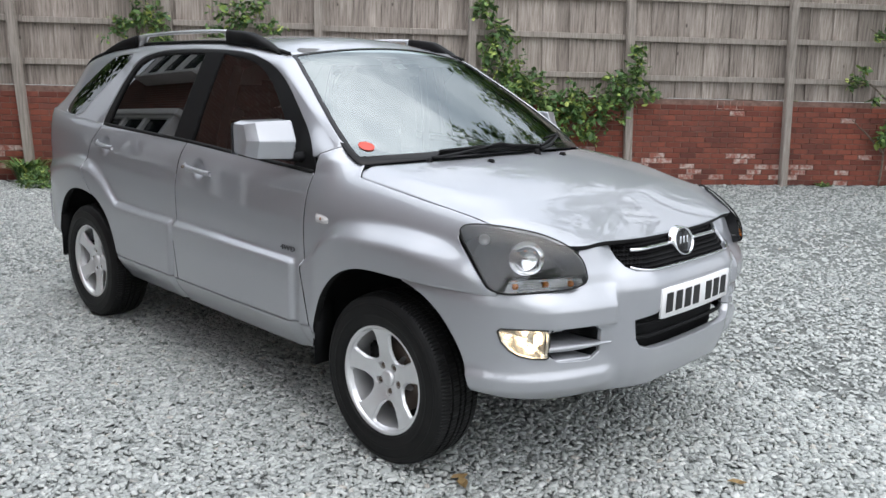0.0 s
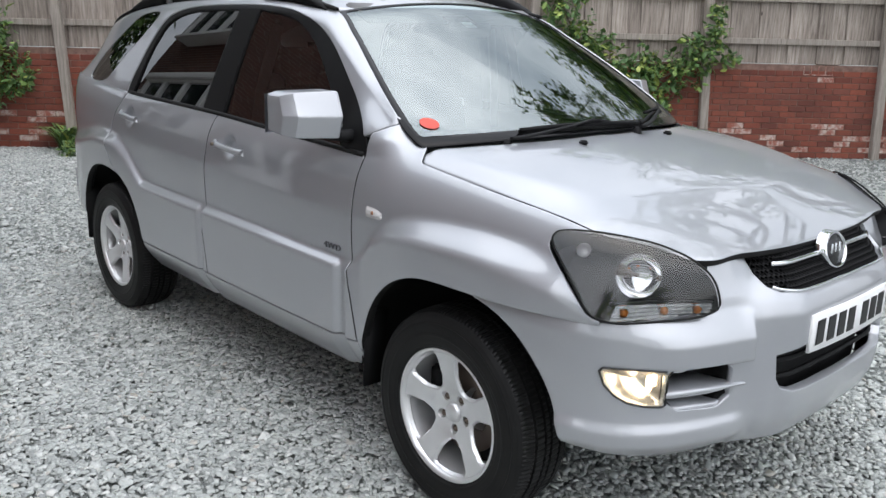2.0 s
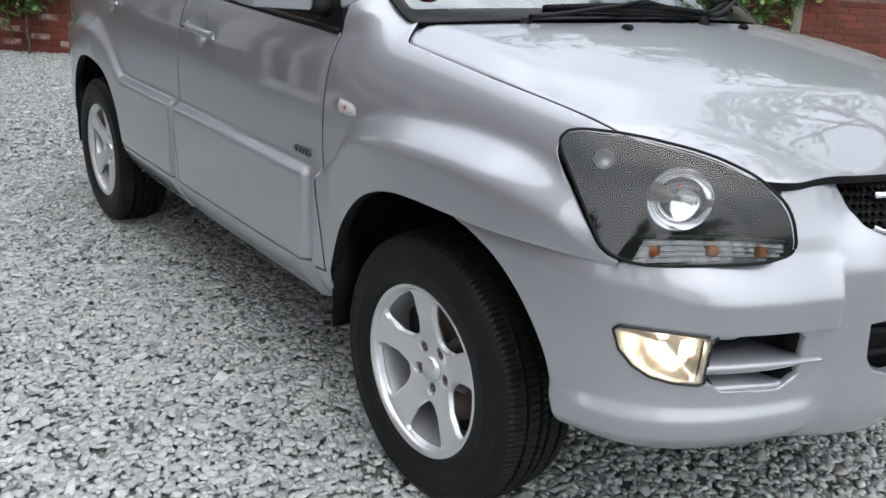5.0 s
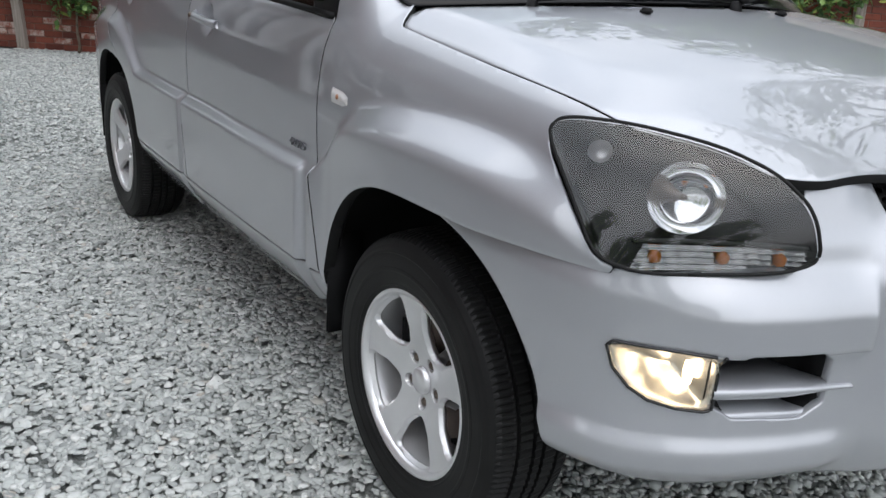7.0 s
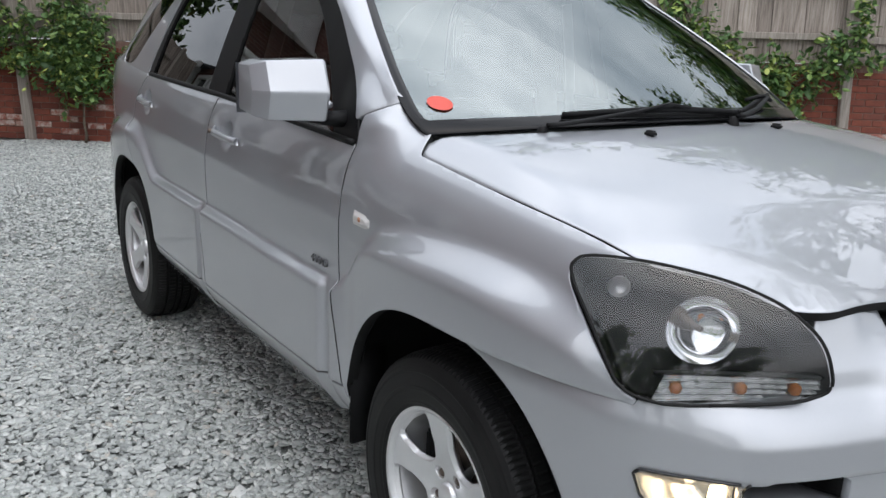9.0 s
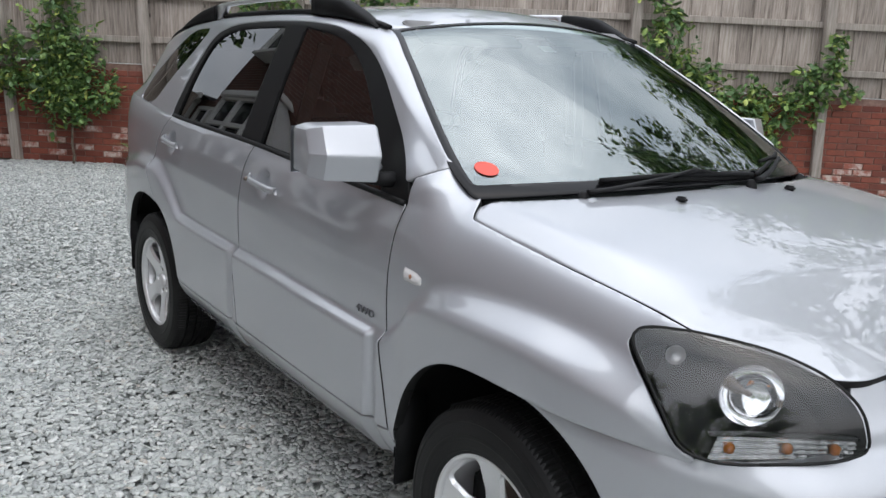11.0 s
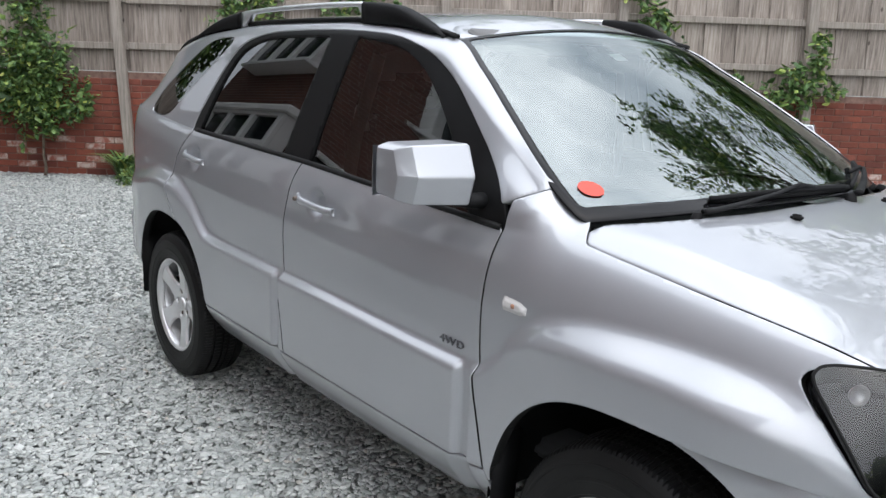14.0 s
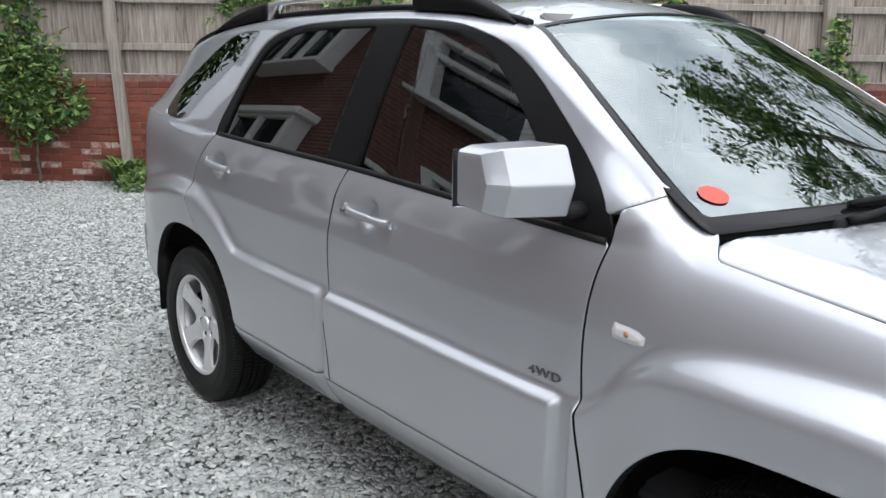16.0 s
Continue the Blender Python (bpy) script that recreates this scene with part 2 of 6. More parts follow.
def smooth(a, b, x):
    t = min(1.0, max(0.0, (x - a) / (b - a)))
    return t * t * (3 - 2 * t)


def lerp(a, b, t):
    return a + (b - a) * t


def polygon(*points):
    """A signed distance to a polygon in the plane: positive inside."""

    def g(u, v):
        best, inside = 1e9, False
        for (ax, ay), (bx, by) in zip(points, points[1:] + points[:1]):
            ex, ey, px, py = bx - ax, by - ay, u - ax, v - ay
            t = min(1, max(0, (px * ex + py * ey) / (ex * ex + ey * ey)))
            best = min(best, math.hypot(px - t * ex, py - t * ey))
            if (ay > v) != (by > v) and u < ex * (v - ay) / ey + ax:
                inside = not inside
        return best if inside else -best

    return g


def soft_outline(points, turns):
    """The corners of a polygon cut to a soft curve."""
    pts = list(points)
    for _ in range(turns):
        cut = []
        for a, b in zip(pts, pts[1:] + pts[:1]):
            cut += [(lerp(a[0], b[0], 0.2), lerp(a[1], b[1], 0.2)), (lerp(a[0], b[0], 0.8), lerp(a[1], b[1], 0.8))]
        pts = cut
    return pts


def round_polygon(*points, turns=2):
    """A signed distance to a polygon with softened corners."""
    return polygon(*soft_outline(points, turns))


def link(name, verts, faces, material, parent=None, label="", flat=False, slots=None, kinds=None):
    me = bpy.data.meshes.new(name)
    me.from_pydata([tuple(v) for v in verts], [], faces)
    for m in slots or [material]:
        me.materials.append(m)
    if kinds:
        me.polygons.foreach_set("material_index", kinds)
    me.polygons.foreach_set("use_smooth", [not flat] * len(me.polygons))
    me.update()
    ob = new(name, me)
    ob.parent = parent
    if label:
        tagged(ob, label)
    return ob


def part(name, bm, material, parent=None, label="", flat=False):
    me = bpy.data.meshes.new(name)
    bm.to_mesh(me)
    bm.free()
    me.materials.append(material)
    me.polygons.foreach_set("use_smooth", [not flat] * len(me.polygons))
    ob = new(name, me)
    ob.parent = parent
    if label:
        tagged(ob, label)
    return ob


def thing(name, label, category, at=(0, 0, 0), group="", kind=""):
    ob = new(name)
    ob.location = at
    return tagged(ob, label, category, group, kind)


def sheet(P, u0, u1, nu, v0, v1, nv, mask=None):
    """A sheet P(u, v) on a grid, cut along mask = 0 (kept where positive). Returns vertices and faces."""
    us = [lerp(u0, u1, i / nu) for i in range(nu + 1)]
    vs = [lerp(v0, v1, j / nv) for j in range(nv + 1)]
    g = [[mask(u, v) if mask else 1.0 for v in vs] for u in us]
    verts, keys, faces = [], {}, []

    def vert(key, u, v):
        if key not in keys:
            keys[key] = len(verts)
            verts.append(Vector(P(u, v)))
        return keys[key]

    for i in range(nu):
        for j in range(nv):
            ring = [(i, j), (i + 1, j), (i + 1, j + 1), (i, j + 1)]
            sign = [g[a][b] > 0 for a, b in ring]
            if not any(sign):
                continue
            face = []
            for q in range(4):
                a, b = ring[q], ring[(q + 1) % 4]
                if sign[q]:
                    face.append(vert(a, us[a[0]], vs[a[1]]))
                if sign[q] != sign[(q + 1) % 4]:
                    lo, hi = (0.0, 1.0) if sign[q] else (1.0, 0.0)
                    ua, va, ub, vb = us[a[0]], vs[a[1]], us[b[0]], vs[b[1]]
                    for _ in range(11):
                        m = (lo + hi) / 2
                        if mask(lerp(ua, ub, m), lerp(va, vb, m)) > 0:
                            lo = m
                        else:
                            hi = m
                    face.append(vert((min(a, b), max(a, b)), lerp(ua, ub, lo), lerp(va, vb, lo)))
            if len(set(face)) > 2:
                faces.append(face)
    return verts, faces


CENTRE = Vector((0, 0, 0.75))


def skirted(verts, faces, depth=0.012, lip=0.0025, outward=None):
    """Turns a sheet's faces outwards and folds its rim in, with a small rounded lip."""
    nor = [Vector() for _ in verts]
    total = 0.0
    fn = []
    for f in faces:
        n = Vector()
        for a, b in zip(f, f[1:] + f[:1]):
            n += verts[a].cross(verts[b])
        mid = sum((verts[q] for q in f), Vector()) / len(f)
        total += n.dot(outward) if outward else n.dot(mid - CENTRE)
        fn.append(n)
    if total < 0:
        faces = [f[::-1] for f in faces]
        fn = [-n for n in fn]
    for f, n in zip(faces, fn):
        for q in f:
            nor[q] += n
    nor = [n.normalized() if n.length else Vector((0, 0, 1)) for n in nor]
    if not depth:
        return verts, faces
    count = {}
    for f in faces:
        for a, b in zip(f, f[1:] + f[:1]):
            count[(a, b)] = 1
    rim = [(a, b) for (a, b) in count if (b, a) not in count]
    side = {}
    for a, b in rim:
        e = verts[b] - verts[a]
        for q in (a, b):
            side.setdefault(q, Vector())
            side[q] += e.cross(nor[q])
    verts = list(verts)
    one, two = {}, {}
    for q, s in side.items():
        s = s.normalized() if s.length else Vector()
        one[q] = len(verts)
        verts.append(verts[q] + s * lip - nor[q] * lip)
        two[q] = len(verts)
        verts.append(verts[q] + s * lip - nor[q] * depth)
    faces = list(faces)
    for a, b in rim:
        faces.append([b, a, one[a], one[b]])
        faces.append([one[b], one[a], two[a], two[b]])
    return verts, faces


def panel(name, P, ur, vr, material, parent, mask=None, depth=0.012, lip=0.0015, label="", outward=None, both=False, gap_shade=False):
    """A trimmed panel of a surface, and with both its twin on the other flank."""
    verts, faces = sheet(P, *ur, *vr, mask)
    plain = len(faces)
    verts, faces = skirted(verts, faces, depth, lip, outward)
    # folded edges go black: rubber on doors, and painted shade in the gaps
    slots = [material, SEAL_GAP] if gap_shade else None
    kinds = [0] * plain + [0, 1] * ((len(faces) - plain) // 2) if gap_shade else None
    ob = link(name, verts, faces, material, parent, label, slots=slots, kinds=kinds)
    if both:
        twin = link(name, [(v[0], -v[1], v[2]) for v in verts], [f[::-1] for f in faces], material, parent if both is True else both, label, slots=slots, kinds=kinds)
        return ob, twin
    return ob


def box_bm(sx, sy, sz, bevel=0.0, segments=2, at=(0, 0, 0)):
    bm = bmesh.new()
    bmesh.ops.create_cube(bm, size=1, matrix=Matrix.Translation(at) @ Matrix.Diagonal((sx, sy, sz, 1)))
    if bevel:
        bmesh.ops.bevel(bm, geom=bm.edges[:], offset=bevel, segments=segments, affect="EDGES")
    return bm


def lathe(profile, n=48, axis="Y"):
    """A surface of revolution of (radius, along) pairs."""
    verts, faces = [], []
    for i in range(n):
        a = 2 * math.pi * i / n
        for r, h in profile:
            verts.append((r * math.cos(a), h, r * math.sin(a)) if axis == "Y" else (h, r * math.cos(a), r * math.sin(a)) if axis == "X" else (r * math.cos(a), r * math.sin(a), h))
    m = len(profile)
    for i in range(n):
        for j in range(m - 1):
            a, b = i * m + j, ((i + 1) % n) * m + j
            faces.append([a, b, b + 1, a + 1])
    return verts, faces


def tube(points, radius, n=8, flat=1.0):
    """A round bar along points."""
    verts, faces = [], []
    pts = [Vector(p) for p in points]
    for i, p in enumerate(pts):
        d = (pts[min(i + 1, len(pts) - 1)] - pts[max(i - 1, 0)]).normalized()
        s = d.cross(Vector((0, 0, 1)) if abs(d.z) < 0.9 else Vector((1, 0, 0))).normalized()
        t = s.cross(d)
        r = radius(i / (len(pts) - 1)) if callable(radius) else radius
        for q in range(n):
            a = 2 * math.pi * q / n
            verts.append(p + s * (r * math.cos(a)) + t * (r * flat * math.sin(a)))
    for i in range(len(pts) - 1):
        for q in range(n):
            a, b = i * n + q, i * n + (q + 1) % n
            faces.append([a, b, b + n, a + n])
    faces.append(list(range(n))[::-1])
    faces.append([len(verts) - n + q for q in range(n)])
    return verts, faces


# ---- the yard: ground, wall, fence ----
WALL_O, WALL_U = Vector((-8.2, 0.0, 0.0)), Vector((0.613, 0.790, 0.0)).normalized()
WALL_N = Vector((WALL_U.y, -WALL_U.x, 0.0))  # towards the yard
WALL_H = 1.19


def wall_at(s, out=0.0, z=0.0):
    return WALL_O + WALL_U * s + WALL_N * out + Vector((0, 0, z))


def wall_pose(s, out=0.0, z=0.0):
    return Matrix.Translation(wall_at(s, out, z)) @ Matrix.Rotation(math.atan2(WALL_U.y, WALL_U.x), 4, "Z")


verts, faces = sheet(lambda u, v: (u, v, -0.012), -60, 60, 24, -60, 60, 24)
ground = tagged(link("ground", verts, faces, BED), "grey-green slate gravel yard", "ground", kind="structure")


def gravel():
    """Loose slate chips: flat five-sided flakes, dense near the car and sparser beyond."""
    rng = np.random.default_rng(7)
    fields = [(-2.6, 3.3, -2.35, 1.2, 5000, 0.0128), (-8.4, -2.6, -3.2, 2.2, 1900, 0.0145), (-2.6, 3.3, 1.2, 4.2, 1500, 0.0135), (-6.4, 2.4, 4.2, 11.0, 520, 0.017), (-2.6, 2.2, -3.2, -2.35, 500, 0.018), (-6.4, -2.6, 2.2, 4.2, 330, 0.02)]
    vs, fs, base = [], [], 0
    for x0, x1, y0, y1, density, size in fields:
        n = int((x1 - x0) * (y1 - y0) * density)
        c = np.stack([rng.uniform(x0, x1, n), rng.uniform(y0, y1, n), rng.uniform(-0.008, 0.008, n)], 1)
        c = c[((c[:, :2] - np.array(WALL_O[:2])) @ np.array(WALL_N[:2])) > 0.0]
        n = len(c)
        k = 5 if density > 2000 else 4
        ang = np.sort(rng.uniform(0, 2 * np.pi, (n, 1)) + np.linspace(0, 2 * np.pi, k, endpoint=False) + rng.uniform(-0.45, 0.45, (n, k)), 1)
        r = size * rng.lognormal(0, 0.33, (n, 1)) * rng.uniform(0.7, 1.25, (n, k))
        stretch, turn = rng.uniform(0.45, 0.95, (n, 1)), rng.uniform(0, 2 * np.pi, (n, 1))
        lx, ly = r * np.cos(ang), r * np.sin(ang) * stretch
        px, py = lx * np.cos(turn) - ly * np.sin(turn), lx * np.sin(turn) + ly * np.cos(turn)
        ta, tb = rng.normal(0, 0.16, (n, 1)), rng.normal(0, 0.16, (n, 1))
        thick = size * rng.uniform(0.16, 0.36, (n, 1))
        top = np.stack([px * 0.9, py * 0.9, ta * px + tb * py + thick], 2) + c[:, None, :]
        low = np.stack([px, py, ta * px + tb * py - thick * 0.6], 2) + c[:, None, :]
        vs.append(np.concatenate([top, low], 1).reshape(-1, 3))
        idx = base + np.arange(n)[:, None] * (2 * k)
        fs.append((idx, k))
        base += n * 2 * k
    v = np.concatenate(vs)
    loops, starts, totals, at = [], [], [], 0
    for idx, k in fs:
        n = len(idx)
        tops = idx + np.arange(k)
        loops.append(tops.reshape(-1))
        starts.append(at + np.arange(n) * k)
        totals.append(np.full(n, k))
        at += n * k
        for q in range(k):
            q2 = (q + 1) % k
            quad = np.concatenate([idx + q2, idx + q, idx + k + q, idx + k + q2], 1)
            loops.append(quad.reshape(-1))
            starts.append(at + np.arange(n) * 4)
            totals.append(np.full(n, 4))
            at += n * 4
    me = bpy.data.meshes.new("gravel")
    me.vertices.add(len(v))
    me.vertices.foreach_set("co", v.reshape(-1))
    lo = np.concatenate(loops)
    me.loops.add(len(lo))
    me.loops.foreach_set("vertex_index", lo)
    st = np.concatenate(starts)
    me.polygons.add(len(st))
    me.polygons.foreach_set("loop_start", st)
    me.update(calc_edges=True)
    me.materials.append(CHIP)
    return tagged(new("gravel", me), "loose grey-green slate chippings covering the yard", "gravel", kind="stuff")


gravel()


# ---- the car ----
car = thing("car", "silver metallic five-door off-road estate car parked on slate gravel", "car")
FX, RX, HUB, TYRE_R = 1.315, -1.315, 0.345, 0.345

belt = Curve((-2.1, 1.22), (-1.75, 1.205), (-1.2, 1.175), (-0.6, 1.16), (-0.2, 1.15), (0.24, 1.13), (0.67, 1.112), (0.85, 1.105), (1.04, 1.12))
top_z = Curve((-2.1, 1.26), (-1.2, 1.215), (-0.2, 1.185), (0.6, 1.155), (0.82, 1.155), (0.98, 1.162), (1.04, 1.153), (1.075, 1.130), (1.11, 1.111), (1.2, 1.099), (1.4, 1.076), (1.703, 1.037), (1.9, 0.97))
half = Curve((-2.15, 0.70), (-2.08, 0.765), (-1.95, 0.80), (-1.6, 0.838), (-1.2, 0.855), (-0.6, 0.866), (0.3, 0.868), (0.9, 0.862), (1.3, 0.856), (1.6, 0.850), (1.7, 0.842), (1.85, 0.812), (2.0, 0.76))
low_in = Curve((0.22, -0.16), (0.30, -0.10), (0.35, -0.065), (0.40, -0.028), (0.44, -0.008), (0.47, 0.0))
high_in = Curve((-0.02, -0.14), (0.0, -0.10), (0.015, -0.07), (0.04, -0.042), (0.08, -0.024), (0.14, -0.010), (0.25, 0.0))
crease = Curve((-2.15, 0.86), (-1.78, 0.91), (-1.47, 0.955), (-1.26, 0.945), (-1.09, 0.875), (-0.99, 0.80), (-0.91, 0.755), (-0.75, 0.75), (0.0, 0.742), (0.80, 0.728), (0.87, 0.775), (0.94, 0.850), (1.05, 0.912), (1.23, 0.938), (1.4, 0.943), (1.55, 0.936), (1.7, 0.910), (1.83, 0.850), (1.9, 0.82))
proud = Curve((-2.15, 0.012), (-1.75, 0.040), (-1.35, 0.048), (-1.05, 0.034), (-0.9, 0.033), (0.78, 0.033), (0.88, 0.018), (0.96, 0.030), (1.15, 0.054), (1.3, 0.062), (1.5, 0.062), (1.7, 0.040), (1.85, 0.022), (1.9, 0.018))
soft_w = Curve((-1.7, 0.055), (-1.15, 0.040), (-0.92, 0.024), (0.78, 0.022), (0.95, 0.048), (1.3, 0.062), (1.85, 0.058))


def width(x, z):
    """Half the body's width below the windows."""
    d = crease(x) - z
    s = soft_w(x)
    step = smooth(-s * 0.5, s, d)
    notch = 1 - 0.75 * max(1 - smooth(0.010, 0.028, abs(x + 0.272)), 1 - smooth(0.014, 0.034, abs(x - 0.775)))
    dent = 0.0
    for cx, cz in ((-0.045, 1.028), (-1.075, 1.058)):
        r = math.hypot((x - cx) / 0.062, (z - cz) / 0.058)
        dent += 0.026 * (1 - smooth(0.35, 1.0, r))
    return half(x) + low_in(z) + high_in((top_z(x) - z) / lerp(1.0, 1.8, smooth(0.95, 1.3, x))) + proud(x) * step * notch - dent


def flank(x, z):
    return (x, -width(x, z), z)


def front_arch(x, z):
    dx, dz = abs(x - FX - 0.012) / 0.455, max(0.0, z - 0.30) / 0.49
    return ((dx ** 2.3 + dz ** 2.3) ** (1 / 2.3) - 1) * 0.45


def rear_arch(x, z):
    dx, dz = abs(x - RX + 0.03) / 0.45, max(0.0, z - 0.30) / 0.485
    return ((dx ** 2.2 + dz ** 2.2) ** (1 / 2.2) - 1) * 0.45


gap_a = Curve((0.30, 0.90), (0.5, 0.855), (0.6, 0.835), (0.7, 0.817), (0.85, 0.808), (0.95, 0.812), (1.03, 0.824), (1.10, 0.840), (1.16, 0.850))
gap_b = Curve((0.30, -0.19), (0.5, -0.215), (0.7, -0.25), (0.88, -0.262), (1.04, -0.235), (1.17, -0.185))
gap_c = Curve((0.30, -0.80), (0.55, -0.97), (0.71, -1.13), (0.82, -1.25), (0.90, -1.31), (0.96, -1.32), (1.02, -1.30), (1.11, -1.22), (1.20, -1.12))
SILL = 0.452
lamp_edge = Curve((0.79, 1.862), (0.80, 1.852), (0.87, 1.806), (0.94, 1.745), (0.97, 1.735), (1.00, 1.775), (1.04, 1.84))


LAMP_CORNERS = Vector((1.850, -0.848, 0.795)), Vector((2.052, -0.583, 0.820)), Vector((1.664, -0.858, 1.022)), Vector((1.955, -0.592, 0.985))
LAMP_EDGE = soft_outline(((-0.02, -0.02), (1.0, -0.02), (1.03, 0.5), (0.93, 0.80), (0.74, 0.95), (0.40, 1.0), (0.10, 0.985), (0.0, 0.87), (-0.01, 0.5)), 3)
LAMP = polygon(*LAMP_EDGE)


def clear_of_lamp(p):
    """Positive outside the headlamp's outline."""
    if p[0] < 1.6 or abs(p[1]) < 0.4:
        return 1.0
    bl, br, tl, tr = LAMP_CORNERS
    p = Vector((p[0], -abs(p[1]), p[2]))
    a = b = 0.5
    for _ in range(5):
        e1, e2 = (br - bl).lerp(tr - tl, b), (tl - bl).lerp(tr - br, a)
        d = p - bl.lerp(br, a).lerp(tl.lerp(tr, a), b)
        m11, m12, m22, r1, r2 = e1.dot(e1), e1.dot(e2), e2.dot(e2), d.dot(e1), d.dot(e2)
        k = m11 * m22 - m12 * m12
        a += (r1 * m22 - r2 * m12) / k
        b += (r2 * m11 - r1 * m12) / k
    return -0.3 * (LAMP(a, b) + 0.008)


def front_door_mask(x, z):
    return min(gap_a(z) - 0.004 - x, x - gap_b(z) - 0.004, z - SILL - 0.008, belt(x) - z)


def rear_door_mask(x, z):
    return min(gap_b(z) - 0.004 - x, x - gap_c(z) - 0.004, z - SILL - 0.008, belt(x) - z, rear_arch(x, z) - 0.004)


def wing_mask(x, z):
    hood_line = min(top_z(x) - 0.002, lerp(1.151, seam_z(x) - 0.004, smooth(1.035, 1.085, x))) if x > 1.03 else min(seam(x), edge_z(x) - 0.002)
    return min(x - gap_a(z) - 0.004, lamp_edge(z) - 0.004 - x, hood_line - z, z - 0.345, front_arch(x, z), max(z - 0.7905, FX - x), clear_of_lamp(wing_p(x, z)) if x > 1.6 else 1)


def quarter_mask(x, z):
    return min(gap_c(z) - 0.004 - x, rear_arch(x, z), belt(x) - z, z - 0.34 if x > RX else z - 0.44)


# cabin sides
hood_y = Curve((1.04, 0.745), (1.06, 0.765), (1.08, 0.775), (1.12, 0.777), (1.70, 0.767), (1.80, 0.739), (1.90, 0.680), (1.965, 0.609), (2.0, 0.542), (2.02, 0.42))
edge_y = Curve((-2.05, 0.53), (-1.75, 0.585), (-1.3, 0.600), (-0.6, 0.605), (0.0, 0.604), (0.336, 0.585), (0.5, 0.628), (0.69, 0.690), (0.87, 0.740), (0.97, 0.755), (1.02, 0.750), (1.039, 0.738))
edge_z = Curve((-2.05, 1.40), (-1.9, 1.475), (-1.7, 1.54), (-1.3, 1.598), (-0.8, 1.626), (-0.3, 1.632), (0.05, 1.622), (0.336, 1.579), (0.5, 1.494), (0.69, 1.380), (0.87, 1.264), (1.039, 1.151))


seam_z = Curve((0.70, 1.160), (0.90, 1.134), (1.05, 1.114), (1.2, 1.094), (1.4, 1.069), (1.703, 1.030), (1.9, 0.965))


def bend(x, z, za, y1, z1, ye, ze):
    """The half width at height z on a rounded section that leaves the flank at za and ends at (ye, ze)."""
    y0 = half(x)
    if z <= za:
        return y0
    a, b, c = za - 2 * z1 + ze, 2 * (z1 - za), za - z
    t = 2 * c / (-b - math.sqrt(max(1e-9, b * b - 4 * a * c)))
    return y0 * (1 - t) ** 2 + 2 * y1 * t * (1 - t) + ye * t * t


def roll(x, z):
    """The wing's shoulder: towards the pillar's foot behind, towards the bonnet's seam in front."""
    front = smooth(0.90, 1.09, x)
    y = 0.0
    if front > 0:
        zs = seam_z(x)
        y += front * bend(x, z, zs - 0.20, half(x) - 0.004, zs - 0.068, hood_y(max(x, 1.09)) + 0.004, zs)
    if front < 1:
        q = min(x, 1.039)
        ze = edge_z(q)
        y += (1 - front) * bend(x, z, 0.95, half(x) - 0.010, lerp(0.95, ze, 0.55), edge_y(q), ze)
    return y


def shoulder_y(x, z):
    """The rounded section between door, windscreen and bonnet, with the arch's flare on it."""
    d, w = crease(x) - z, soft_w(x)
    y = roll(x, z) + low_in(z) + proud(x) * smooth(-w * 0.5, w, d) * (1 - 0.75 * (1 - smooth(0.014, 0.034, abs(x - 0.775))))
    if x < 1.0:
        y = lerp(width(x, min(z, top_z(x) - 0.05)), y, max(smooth(0.80, 1.0, x), smooth(top_z(x) - 0.06, edge_z(x) - 0.03, z)))
    return y


def cabin(x, s, inset=0.0):
    zb = belt(x) - 0.006
    yb, ye, ze = width(x, zb) - 0.004, edge_y(x), edge_z(x)
    h = max(0.01, ze - zb)
    k = min(1.0, h / 0.45)
    ys, zs = ye + 0.072 * k, ze - 0.050 * k - 0.02 * (1 - k)
    if s < 0.78:
        t = s / 0.78
        y, z = lerp(yb, ys, t) + 0.05 * h * t * (1 - t), lerp(zb, zs, t)
    else:
        t = (s - 0.78) / 0.22
        slope = ((ys - yb) - 0.05 * h) / max(0.01, zs - zb)
        yc, zc = ys + slope * 0.036 * k, zs + 0.036 * k
        y = ys * (1 - t) ** 2 + 2 * yc * t * (1 - t) + ye * t * t
        z = zs * (1 - t) ** 2 + 2 * zc * t * (1 - t) + ze * t * t
    if x > 0.66:
        y = lerp(y, shoulder_y(x, z), smooth(0.66, 0.84, x))
    return (x, -(y - inset), z)



def seam(x):
    return 1.165 + 0.47 * (x - 0.825)


def wing_p(x, z):
    return (x, -shoulder_y(x, z), z)


fd, fd2 = panel("front_door", flank, (-0.30, 0.90, 170), (0.44, 1.18, 100), PAINT, car, front_door_mask, depth=0.022, lip=0.001, both=True, gap_shade=True)
rd, rd2 = panel("rear_door", flank, (-1.36, -0.16, 170), (0.44, 1.20, 100), PAINT, car, rear_door_mask, depth=0.022, lip=0.001, both=True, gap_shade=True)
panel("front_wing", wing_p, (0.78, 1.88, 130), (0.34, 1.24, 110), PAINT, car, wing_mask, depth=0.03, lip=0.001, both=True, gap_shade=True)
panel("rear_quarter_panel", flank, (-2.15, -0.78, 90), (0.30, 1.24, 64), PAINT, car, quarter_mask, depth=0.03, lip=0.001, both=True, gap_shade=True)
panel("sill", flank, (-0.98, 0.90, 90), (0.325, SILL, 10), PAINT, car, lambda x, z: min(front_arch(x, z), rear_arch(x, z), gap_a(z) - 0.003 - x if z > 0.34 else 1), both=True)

